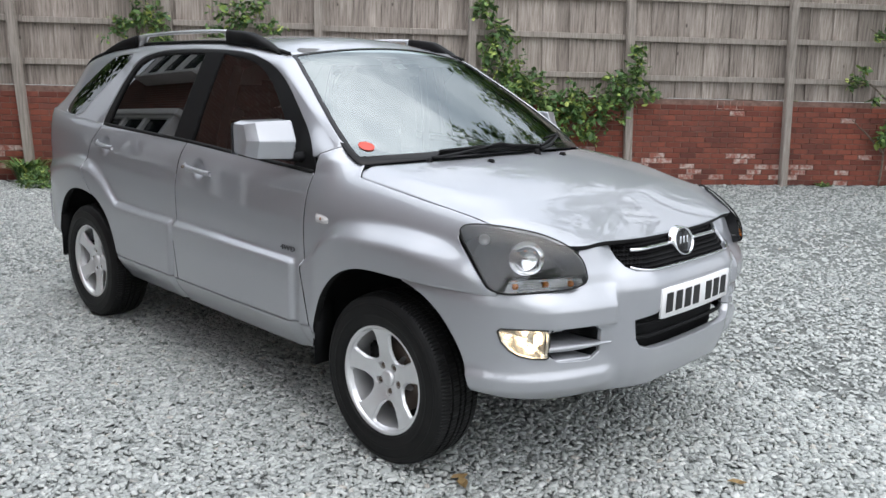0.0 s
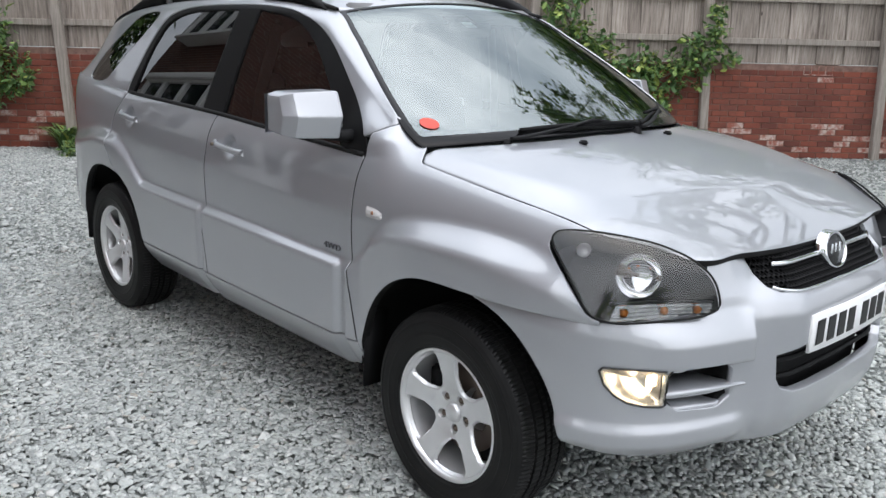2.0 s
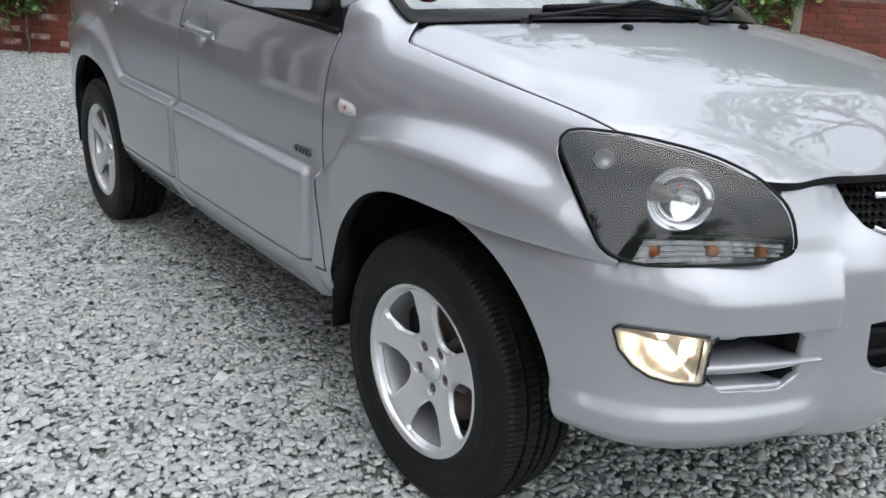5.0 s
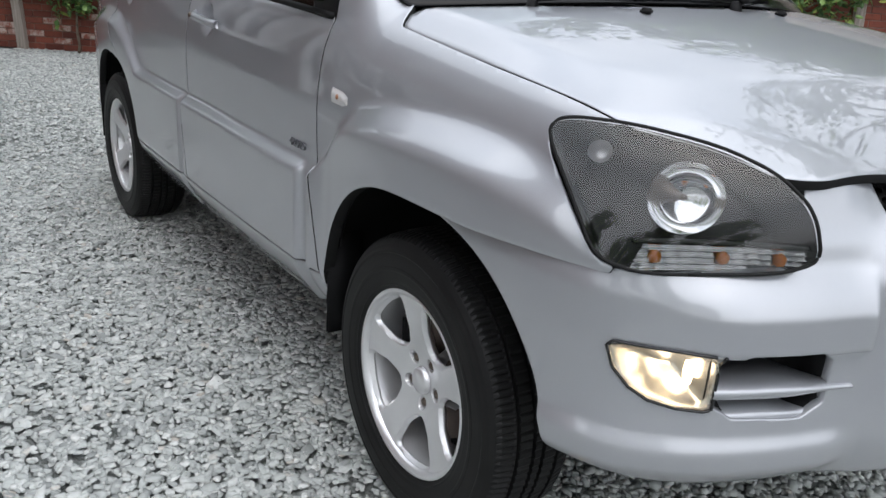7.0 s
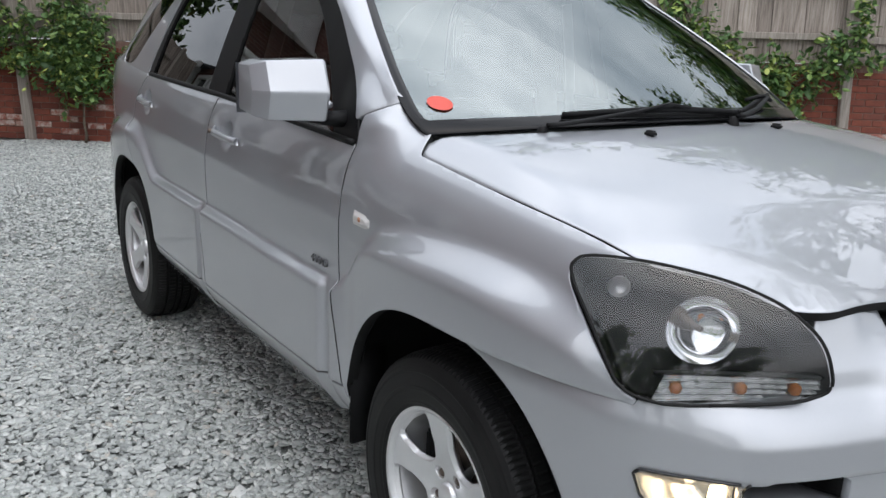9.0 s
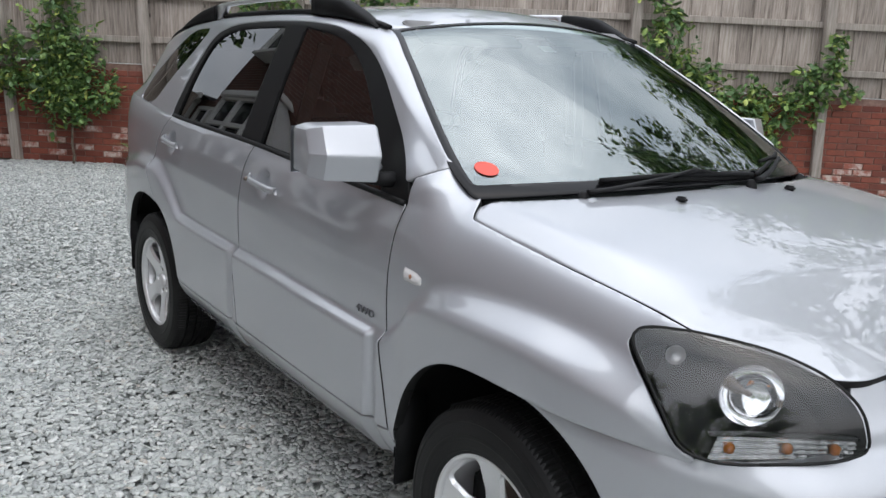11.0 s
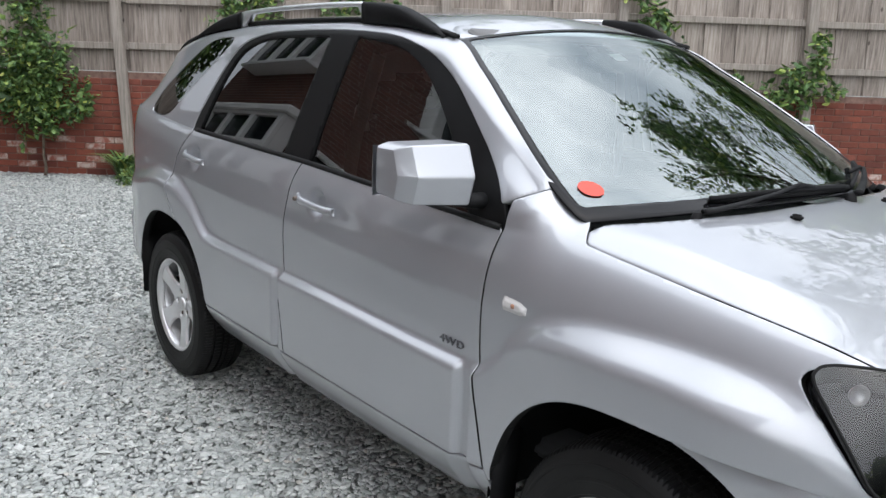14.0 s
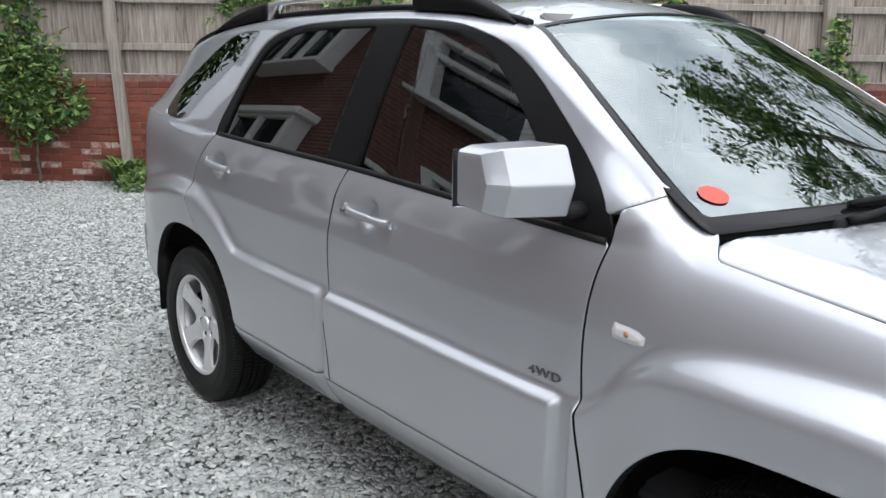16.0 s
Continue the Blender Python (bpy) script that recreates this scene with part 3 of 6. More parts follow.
DOOR_LIGHT = round_polygon((-1.20, 1.165), (-1.06, 1.40), (-0.94, 1.545), (-0.72, 1.592), (-0.4, 1.603), (-0.1, 1.602), (0.13, 1.588), (0.30, 1.54), (0.46, 1.46), (0.60, 1.36), (0.70, 1.285), (0.775, 1.225), (0.812, 1.185), (0.835, 1.13), (0.842, 1.095), (0.80, 1.06), (0.6, 1.05), (-0.3, 1.05), (-1.1, 1.06), turns=2)
REAR_GLASS = round_polygon((-1.125, 1.13), (-1.02, 1.38), (-0.93, 1.50), (-0.83, 1.545), (-0.70, 1.568), (-0.50, 1.577), (-0.255, 1.580), (-0.25, 1.575), (-0.35, 1.15), (-0.37, 1.10), (-1.10, 1.10), turns=1)
FRONT_GLASS = round_polygon((-0.175, 1.10), (-0.165, 1.15), (-0.085, 1.575), (-0.075, 1.578), (0.03, 1.570), (0.13, 1.556), (0.22, 1.528), (0.31, 1.478), (0.42, 1.395), (0.54, 1.290), (0.64, 1.18), (0.71, 1.09), turns=1)
QUARTER = round_polygon((-1.80, 1.205), (-1.70, 1.33), (-1.50, 1.445), (-1.30, 1.545), (-1.17, 1.568), (-1.00, 1.572), (-1.15, 1.46), (-1.36, 1.32), (-1.52, 1.195), turns=2)


def on_cabin(g):
    return lambda x, s: g(x, cabin(x, s)[2])


inner = lambda d: (lambda x, s: cabin(x, s, d))


def even_glass(shape, x0, x1, z0, z1, inset):
    """A pane of even curvature laid through the cabin's side."""
    rows = []
    for i in range(25):
        for j in range(25):
            x, q = lerp(x0, x1, i / 24), j / 24 * 0.98
            p = cabin(x, q)
            if z0 < p[2] < z1 and shape(x, p[2]) > 0:
                rows.append((x, p[2], -p[1]))
    a = np.array([[1, x, z, x * x, x * z, z * z] for x, z, _ in rows])
    c = [float(q) for q in np.linalg.lstsq(a, np.array([y for _, _, y in rows]), rcond=None)[0]]

    def P(x, q):
        z = cabin(x, q)[2]
        return (x, -(c[0] + c[1] * x + c[2] * z + c[3] * x * x + c[4] * x * z + c[5] * z * z - inset), z)

    return P


rear_pane = even_glass(REAR_GLASS, -1.2, -0.22, 1.1, 1.6, 0.012)
front_pane = even_glass(FRONT_GLASS, -0.2, 0.74, 1.1, 1.6, 0.014)
panel("body_side_frame", cabin, (-2.05, 1.030, 300), (0.0, 1.0, 72), PAINT, car, on_cabin(lambda x, z: min(-DOOR_LIGHT(x, z), -QUARTER(x, z), x + 2.05, z - seam(x) - 0.004 if x > 0.81 else 1)), depth=0.02, both=True)
panel("window_surround", inner(0.004), (-1.25, 0.88, 150), (0.0, 0.98, 44), SURROUND, car, on_cabin(lambda x, z: min(DOOR_LIGHT(x, z) + 0.006, -max(REAR_GLASS(x, z), FRONT_GLASS(x, z)), z - belt(x) + 0.01)), depth=0.012, both=True, label="black window surround and pillar")
panel("window", rear_pane, (-1.2, -0.22, 60), (0.0, 0.98, 40), PRIVACY, rd, on_cabin(lambda x, z: REAR_GLASS(x, z) + 0.008), depth=0, both=rd2, label="dark tinted side window")
panel("window", front_pane, (-0.2, 0.74, 60), (0.0, 0.98, 40), TINTED, fd, on_cabin(lambda x, z: FRONT_GLASS(x, z) + 0.008), depth=0, both=fd2, label="tinted side window")
panel("quarter_window", inner(0.003), (-1.85, -0.95, 60), (0.0, 0.98, 40), PRIVACY, car, on_cabin(lambda x, z: QUARTER(x, z) - 0.004), depth=0, both=True, label="dark tinted quarter window")


# roof
def roof_p(x, u):
    ye, ze = edge_y(x) - 0.012, edge_z(x)
    lift = 0.036 * smooth(0.36, 0.1, x) + 0.02
    xx = x + 0.055 * (1 - u * u) * smooth(0.0, 0.336, x)
    return (xx, ye * u, ze + lift * (1 - u * u) + 0.003)


panel("roof", roof_p, (-1.98, 0.330, 60), (-1, 1, 36), PAINT, car, depth=0.02, outward=Vector((0, 0, 1)))
rail_pts = lambda sy: [(x, sy * (edge_y(x) + 0.002), edge_z(x) + 0.006) for x in np.linspace(0.335, -1.9, 40)]
for sy in (-1, 1):
    v, f = tube(rail_pts(sy), 0.015, 8, 0.6)
    link("roof_ditch_trim", v, f, SEAL_GAP, car, "black roof gutter strip")


def roof_rail(sy):
    """Black feet with a bright bar between them."""
    def line(x):
        return Vector((x, sy * (edge_y(x) + 0.012), edge_z(x)))
    lift = Curve((-1.55, 0.0), (-1.42, 0.022), (-1.2, 0.050), (-1.0, 0.060), (-0.1, 0.066), (0.06, 0.060), (0.18, 0.034), (0.29, 0.004), (0.30, 0.0))

    def rail(name, xs, lo, wide, mat, label):
        v, f = [], []
        for x in xs:
            c, t = line(x), lift(x)
            b = t - 0.016 if lo and -1.02 < x < -0.14 else -0.004
            w = wide(x)
            for dy, dz in ((-w, b), (-w, t - 0.008), (-w * 0.6, t), (w * 0.6, t), (w, t - 0.008), (w, b)):
                v.append(c + Vector((0, dy, dz)))
        for i in range(len(xs) - 1):
            for q in range(6):
                a, b2 = i * 6 + q, i * 6 + (q + 1) % 6
                f.append([a, b2, b2 + 6, a + 6])
        f += [list(range(6)), [len(v) - 6 + q for q in range(6)][::-1]]
        bm = bmesh.new()
        vs = [bm.verts.new(p) for p in v]
        for q in f:
            bm.faces.new([vs[i] for i in q])
        bmesh.ops.recalc_face_normals(bm, faces=bm.faces[:])
        return part(name, bm, mat, root, label)

    root = new("roof_rail")
    root.parent = car
    tagged(root, "roof rail with black feet and bright bar")
    taper = lambda x: 0.020 + 0.008 * smooth(-0.1, 0.05, x) + 0.006 * smooth(-1.1, -1.3, x) - 0.012 * smooth(0.2, 0.3, x)
    rail("rear_foot", np.linspace(-1.55, -1.06, 14), False, taper, PLASTIC, "black plastic rail foot")
    rail("front_foot", np.linspace(-0.12, 0.30, 14), False, taper, PLASTIC, "black plastic rail foot")
    rail("bar", np.linspace(-1.08, -0.10, 20), True, lambda x: 0.015, BAR, "brushed aluminium bar")


for sy in (-1, 1):
    roof_rail(sy)


# windscreen
def screen_p(u, v):
    x = lerp(1.039, 0.336, v)
    y, z = edge_y(x), edge_z(x)
    c = 1 - u * u
    return (x + c * lerp(0.205, 0.055, v), y * u, z + c * lerp(0.035, 0.052, v))


GLASS_IN = round_polygon((-0.965, 0.05), (-0.965, 0.10), (-0.962, 0.94), (-0.955, 0.975), (-0.9, 0.98), (0.9, 0.98), (0.955, 0.975), (0.962, 0.94), (0.965, 0.10), (0.965, 0.05), turns=1)
panel("windscreen", lambda u, v: Vector(screen_p(u, v)) - Vector((0.004, 0, 0.006)), (-0.98, 0.98, 48), (0.03, 0.99, 36), WINDSCREEN, car, depth=0, label="clear laminated windscreen", outward=Vector((1, 0, 1)))
panel("windscreen_band", lambda u, v: Vector(screen_p(u, v)) - Vector((0.002, 0, 0.003)), (-1, 1, 90), (0, 1, 70), BAND, car, lambda u, v: -GLASS_IN(u, v), depth=0.006, label="black edge band of the windscreen", outward=Vector((1, 0, 1)))

# bonnet
hood_mid = Flow(5, (1.1, 1.192), (1.25, 1.173), (1.4, 1.150), (1.6, 1.114), (1.75, 1.080), (1.88, 1.042), (1.95, 1.013), (2.0, 0.985), (2.04, 0.962), (2.06, 0.95))
hood_edge = Flow(4, (1.04, 1.108), (1.09, 1.098), (1.2, 1.087), (1.4, 1.064), (1.703, 1.026), (1.85, 1.003), (1.985, 0.970), (2.02, 0.955), (2.05, 0.945))
hood_front = Curve((0, 2.045), (0.2, 2.040), (0.36, 2.026), (0.45, 2.012), (0.55, 2.0), (0.62, 1.985))
hood_back = Curve((0, 1.262), (0.3, 1.245), (0.5, 1.195), (0.65, 1.125), (0.72, 1.075), (0.75, 1.055), (0.78, 1.045))


hood_fold_y = Flow(4, (1.04, 0.715), (1.2, 0.712), (1.4, 0.695), (1.6, 0.66), (1.8, 0.59), (1.95, 0.47), (2.05, 0.43))
hood_fold_z = Flow(4, (1.04, 1.150), (1.2, 1.138), (1.4, 1.112), (1.6, 1.079), (1.8, 1.030), (1.95, 0.984), (2.05, 0.945))


def hood_p(x, y):
    a, yc, zc, e = abs(y), hood_fold_y(x), hood_fold_z(x), hood_edge(x)
    inside = lerp(hood_mid(x), zc, (a / yc) ** 2.4)
    t = (a - yc) / (0.778 - yc)
    outside = zc - (zc - e) * (0.8 * t + 0.2 * t * max(0.0, t))
    k = 0.006
    h = max(0.0, min(1.0, 0.5 + 0.5 * (outside - inside) / k))
    return (x, y, lerp(outside, inside, h) - k * h * (1 - h))


panel("bonnet", hood_p, (1.05, 2.05, 72), (-0.78, 0.78, 100), PAINT, car, lambda x, y: min(hood_y(x) - abs(y), hood_front(abs(y)) - x, x - hood_back(abs(y)), clear_of_lamp(hood_p(x, y))), depth=0.02, outward=Vector((0, 0, 1)), gap_shade=True)
panel("scuttle_panel", lambda u, v: (lerp(hood_back(abs(u)) + 0.02, lerp(1.26, 0.985, (abs(u) / 0.78) ** 2), v), u, lerp(1.165 - 0.09 * (abs(u) / 0.776) ** 2.2, 1.168 - 0.03 * (abs(u) / 0.776) ** 2, v) - 0.012), (-0.74, 0.74, 40), (0, 1, 6), PLASTIC, car, depth=0.01, outward=Vector((0, 0, 1)), label="black plastic scuttle below the windscreen")

# front bumper
plan_x = Curve((0, 2.155), (0.15, 2.148), (0.25, 2.115), (0.35, 2.072), (0.45, 2.032), (0.6, 1.968), (0.75, 1.87), (0.88, 1.70), (1.0, 1.45))
plan_y = Curve((0, 0.0), (0.15, 0.26), (0.25, 0.37), (0.35, 0.46), (0.45, 0.59), (0.6, 0.725), (0.75, 0.825), (0.88, 0.878), (1.0, 0.900))
off_mid = Curve((0.28, -0.16), (0.36, -0.075), (0.42, -0.03), (0.50, -0.004), (0.55, 0.0), (0.78, 0.0), (0.82, -0.012), (0.86, -0.04), (0.91, -0.085), (0.96, -0.125), (1.0, -0.16))
off_end = Curve((0.28, -0.16), (0.34, -0.10), (0.40, -0.045), (0.43, -0.012), (0.46, 0.009), (0.49, 0.012), (0.525, 0.0), (0.56, -0.003), (0.66, 0.0), (0.75, 0.0), (0.80, -0.012), (0.83, -0.022), (0.88, -0.045), (0.94, -0.068), (1.0, -0.095))
bar_off = Curve((0.655, 0.0), (0.670, 0.001), (0.676, 0.021), (0.69, 0.025), (0.738, 0.025), (0.758, 0.019), (0.80, 0.004), (0.82, -0.004), (0.85, 0.0))


def plan_q(y):
    lo, hi = 0.0, 1.0
    for _ in range(30):
        m = (lo + hi) / 2
        if plan_y(m) < y:
            lo = m
        else:
            hi = m
    return lo


def bumper(q, z, extra=0.0):
    a, sgn = abs(q), -1 if q < 0 else 1
    tx, ty = plan_x(a + 0.01) - plan_x(max(0, a - 0.01)), plan_y(a + 0.01) - plan_y(max(0, a - 0.01))
    if a > 0.985:
        tx, ty = -1, 0.05
    n = math.hypot(tx, ty)
    nx, ny = ty / n, -tx / n
    k = smooth(0.30, 0.38, a)
    ends = off_end(z) * (1 - 0.65 * smooth(0.78, 0.97, a))
    o = lerp(off_mid(z), ends, k) + bar_off(z) * smooth(0.332, 0.342, a) * (1 - smooth(0.53, 0.74, a)) + extra
    return (plan_x(a) + nx * o, sgn * (plan_y(a) + ny * o), z)


def by_y(g):
    return lambda q, z: g(plan_y(abs(q)) * (-1 if q < 0 else 1), z)


GRILLE = round_polygon((-0.455, 0.985), (-0.415, 0.868), (-0.34, 0.842), (0.34, 0.842), (0.415, 0.868), (0.455, 0.985), turns=1)
LOWER = round_polygon((-0.375, 0.70), (-0.36, 0.575), (-0.28, 0.552), (0.28, 0.552), (0.36, 0.575), (0.375, 0.70), turns=1)
FOG = round_polygon((0.700, 0.682), (0.700, 0.570), (0.75, 0.572), (0.795, 0.588), (0.824, 0.625), (0.834, 0.682), turns=1)
VENT = round_polygon((0.705, 0.682), (0.500, 0.682), (0.50, 0.545), (0.705, 0.555), turns=1)
top_line = Curve((0, 0.965), (0.30, 0.955), (0.375, 0.958), (0.425, 0.965), (0.437, 0.90), (0.45, 0.822), (0.6, 0.812), (0.77, 0.796), (0.97, 0.788), (1.0, 0.786))
bottom_line = Curve((0, 0.405), (0.45, 0.405), (0.7, 0.425), (0.85, 0.44), (1.0, 0.45))


def bumper_mask(q, z):
    y = plan_y(abs(q))
    p = bumper(abs(q), z)
    return min(top_line(abs(q)) - z, z - bottom_line(abs(q)), -GRILLE(y, z), -LOWER(y, z), -FOG(y, z), -VENT(y, z), front_arch(p[0], z) if abs(q) > 0.7 else 1)


panel("front_bumper", bumper, (-1, 1, 280), (0.36, 1.0, 128), PAINT, car, bumper_mask, depth=0.03, outward=Vector((1, 0, 0)), label="body-coloured front bumper")


# headlamps
def lamp_p(a, b, deep=0.0):
    bl, br, tl, tr = LAMP_CORNERS
    p = bl.lerp(br, a).lerp(tl.lerp(tr, a), b)
    n = (br - bl).cross(tl - bl).normalized()
    return p + n * (0.045 * a * (1 - a) + 0.085 * b * (1 - b) * (0.3 + a) - deep) + Vector((0, 0, 0.015 * a * (1 - a) * b))


lamp_root = []
for sy in (1, -1):
    root = new("headlamp")
    root.parent = car
    tagged(root, "clear-lens headlamp with dark housing")
    lamp_root.append(root)
panel("lens", lamp_p, (-0.05, 1.05, 44), (-0.05, 1.08, 40), LENS, lamp_root[0], lambda a, b: LAMP(a, b), depth=0, both=lamp_root[1], label="clear lamp lens", outward=Vector((1, -1, 0.5)))
for root, sy in zip(lamp_root, (1, -1)):
    line = [lamp_p(lerp(p[0], q[0], t), lerp(p[1], q[1], t), 0.001) for p, q in zip(LAMP_EDGE, LAMP_EDGE[1:] + LAMP_EDGE[:1]) for t in (0.0, 0.34, 0.67)]
    v, f = tube([(p[0], p[1] * sy, p[2]) for p in line + line[:1]], 0.0032, 8)
    link("rim", v, f, SEAL_GAP, root, "black lamp rim")
panel("housing", lambda a, b: lamp_p(a, b, 0.015 + 0.11 * min(1, max(0, LAMP(a, b)) / 0.10)), (-0.05, 1.05, 50), (-0.05, 1.08, 46), LAMPBLACK, lamp_root[0], lambda a, b: LAMP(a, b) + 0.002, depth=0, both=lamp_root[1], label="dark lamp housing", outward=Vector((1, -1, 0.5)))

# underbody and closing shells
shell = part("floor_pan", box_bm(3.6, 1.20, 0.05, 0.02, at=(-0.2, 0, 0.36)), PLASTIC, car, "dark underbody")
# tray added to block light and darken the gravel under the nose
part("undertray", box_bm(0.52, 1.06, 0.03, 0.012, at=(1.66, 0, 0.40)), PLASTIC, car, "black tray added to deepen the shade under the bumper")
part("engine_bay", box_bm(0.66, 1.10, 0.50, 0.05, at=(1.50, 0, 0.66)), PLASTIC, car, "dark engine bay")


# wheels
def wheel(x, sy, spin):
    root = new("wheel")
    root.parent = car
    tagged(root, "five-spoke alloy wheel")
    root.matrix_basis = Matrix.Translation((x, sy * 0.772, HUB)) @ (Matrix() if sy < 0 else Matrix.Rotation(math.pi, 4, "Z"))
    # outer face towards -y
    n = 432
    verts, faces = [], []
    tread = [(-0.106, 0.318), (-0.098, 0.329), (-0.088, 0.337), (-0.062, 0.3425), (-0.058, 0.3425), (-0.057, 0.334), (-0.049, 0.334), (-0.048, 0.344), (-0.018, 0.3448), (-0.017, 0.335), (-0.009, 0.335), (-0.008, 0.345), (0.008, 0.345), (0.009, 0.335), (0.017, 0.335), (0.018, 0.3448), (0.048, 0.344), (0.049, 0.334), (0.057, 0.334), (0.058, 0.3425), (0.062, 0.3425), (0.088, 0.337), (0.098, 0.329), (0.106, 0.318)]
    side = [(-0.092, 0.209), (-0.101, 0.216), (-0.106, 0.226), (-0.1085, 0.228), (-0.1085, 0.231), (-0.111, 0.24), (-0.1135, 0.258), (-0.1150, 0.262), (-0.1150, 0.268), (-0.1138, 0.270), (-0.1128, 0.29), (-0.1118, 0.300), (-0.1132, 0.302), (-0.1126, 0.306), (-0.109, 0.312)]
    prof = side + tread + [(-y, r) for y, r in side[::-1]]
    m = len(prof)
    for i in range(n):
        a = 2 * math.pi * i / n
        for j, (y, r) in enumerate(prof):
            if r > 0.3365 and abs(y) > 0.06:
                r -= 0.0045 if i % 3 == 0 else 0.0
            elif r > 0.340 and abs(y) < 0.05:
                r -= 0.0035 if (i + (2 if abs(y) < 0.012 else 0)) % 4 == 0 else 0.0
            verts.append((r * math.cos(a), y, r * math.sin(a)))
    for i in range(n):
        for j in range(m - 1):
            a, b = i * m + j, ((i + 1) % n) * m + j
            faces.append([a, a + 1, b + 1, b])
    link("tyre", verts, faces, TYRE, root, "black rubber tyre", flat=True)
    v, f = lathe([(0.2185, -0.093), (0.2205, -0.100), (0.217, -0.104), (0.209, -0.1015), (0.203, -0.092), (0.198, -0.075), (0.192, -0.05), (0.188, 0.05), (0.20, 0.095)], 72)
    link("rim", v, f, ALLOY, root, "silver alloy rim")
    # spokes: five sectors of a dished disc with windows between them
    window = round_polygon((-0.013, 0.093), (0.013, 0.093), (0.045, 0.122), (0.050, 0.134), (0.071, 0.174), (0.060, 0.188), (0.0, 0.196), (-0.060, 0.188), (-0.071, 0.174), (-0.050, 0.134), (-0.045, 0.122), turns=1)

    def light_hole(t, r):
        u = abs(t) - math.pi / 5
        return window(r * math.sin(u), r * math.cos(u))

    def spoke(t, r):
        d = Curve((0.02, -0.058), (0.05, -0.060), (0.09, -0.070), (0.15, -0.083), (0.19, -0.089), (0.21, -0.090))(r)
        d += 0.010 * (1 - min(1.0, max(0.0, -light_hole(t, r)) / 0.007))
        nut = math.hypot(r * math.sin(abs(t) - math.pi / 5), r * math.cos(abs(t) - math.pi / 5) - 0.057)
        d += 0.018 * (1 - smooth(0.0125, 0.016, nut))
        return (r * math.sin(t), d, r * math.cos(t))

    sv, sf = skirted(*sheet(spoke, -math.pi / 5, math.pi / 5, 80, 0.03, 0.207, 60, lambda t, r: -light_hole(t, r)), 0.045, 0.003, Vector((0, -1, 0)))
    for q in range(5):
        rot = Matrix.Rotation(2 * math.pi * q / 5 + spin, 4, "Y")
        link("spoke", [rot @ Vector(p) for p in sv], sf, ALLOY, root).data.set_sharp_from_angle(angle=radians(28))
    v, f = lathe([(0.0, -0.074), (0.026, -0.073), (0.031, -0.068), (0.033, -0.060)], 36)
    link("centre_cap", v, f, ALLOY, root, "round wheel centre cap")
    for q in range(5):
        a = 2 * math.pi * q / 5 + spin + math.pi / 5
        v, f = lathe([(0.0, -0.060), (0.009, -0.059), (0.011, -0.054), (0.011, -0.035)], 6)
        link("wheel_nut", [(p[0] + 0.055 * math.sin(a), p[1], p[2] + 0.055 * math.cos(a)) for p in v], f, STEEL, root)
    v, f = lathe([(0.05, -0.018), (0.145, -0.018), (0.147, -0.005), (0.145, 0.008), (0.05, 0.008)], 40)
    link("brake_disc", v, f, STEEL, root, "steel brake disc")
    part("brake_caliper", box_bm(0.07, 0.07, 0.16, 0.015, at=(-0.12, 0.0, 0.03)), PLASTIC, root)
    v, f = lathe([(0.20, 0.03), (0.05, 0.03), (0.0, 0.03)], 24)
    link("backing_plate", v, f, PLASTIC, root)


for x in (FX, RX):
    for sy in (-1, 1):
        wheel(x, sy, -0.09 if x > 0 else 0.35)


# ---- the car's details ----
def ribbon(name, P, n, material, parent, label="", radius=0.004, m=6):
    v, f = tube([P(i / n) for i in range(n + 1)], radius, m)
    return link(name, v, f, material, parent, label)


def both_sides(make):
    return [make(-1), make(1)]


# dark closing sheets behind the bumper's openings, and the grille
panel("lower_grille", lambda q, z: bumper(q, z, -0.07), (-0.32, 0.32, 24), (0.42, 0.74, 10), PLASTIC, car, depth=0.0, outward=Vector((1, 0, 0)), label="black lower air intake")
for zz in (0.595, 0.645):
    ribbon("intake_bar", lambda t, zz=zz: bumper(lerp(-0.25, 0.25, t), zz, -0.035), 20, PLASTIC, car, "black plastic intake bar", 0.008)
panel("grille_backing", lambda q, z: bumper(q, z, -0.03), (-0.36, 0.36, 24), (0.83, 0.945, 6), GLOSSBLACK, car, depth=0.0, outward=Vector((1, 0, 0)), label="black grille backing")


def grille_mesh():
    """A honeycomb of small rings over the grille."""
    verts, faces = [], []
    pitch, rows = 0.0165, 9
    for j in range(rows):
        for i in range(-27, 28):
            y, z = (i + 0.5 * (j % 2)) * pitch, 0.850 + j * pitch * 0.83
            if GRILLE(y, z) < 0.004 or z > 0.940:
                continue
            base = len(verts)
            for r, e in ((0.0100, -0.016), (0.0062, -0.012), (0.0058, -0.028)):
                for k in range(6):
                    a = math.pi / 3 * k + math.pi / 6
                    yy, z2 = y + r * 1.12 * math.cos(a), z + r * math.sin(a) * 0.92
                    verts.append(bumper(plan_q(abs(yy)) * (-1 if yy < 0 else 1), z2, e))
            for a, b in ((0, 6), (6, 12)):
                for k in range(6):
                    faces.append([base + a + k, base + a + (k + 1) % 6, base + b + (k + 1) % 6, base + b + k])
    return link("grille", verts, faces, PLASTIC, car, "black honeycomb radiator grille", flat=True)


grille_mesh()
ribbon("grille_trim", lambda t: bumper(lerp(-0.262, 0.262, t), 0.846 + 0.016 * abs(2 * t - 1) ** 6, 0.002), 40, CHROME, car, "chrome strip under the grille", 0.005)
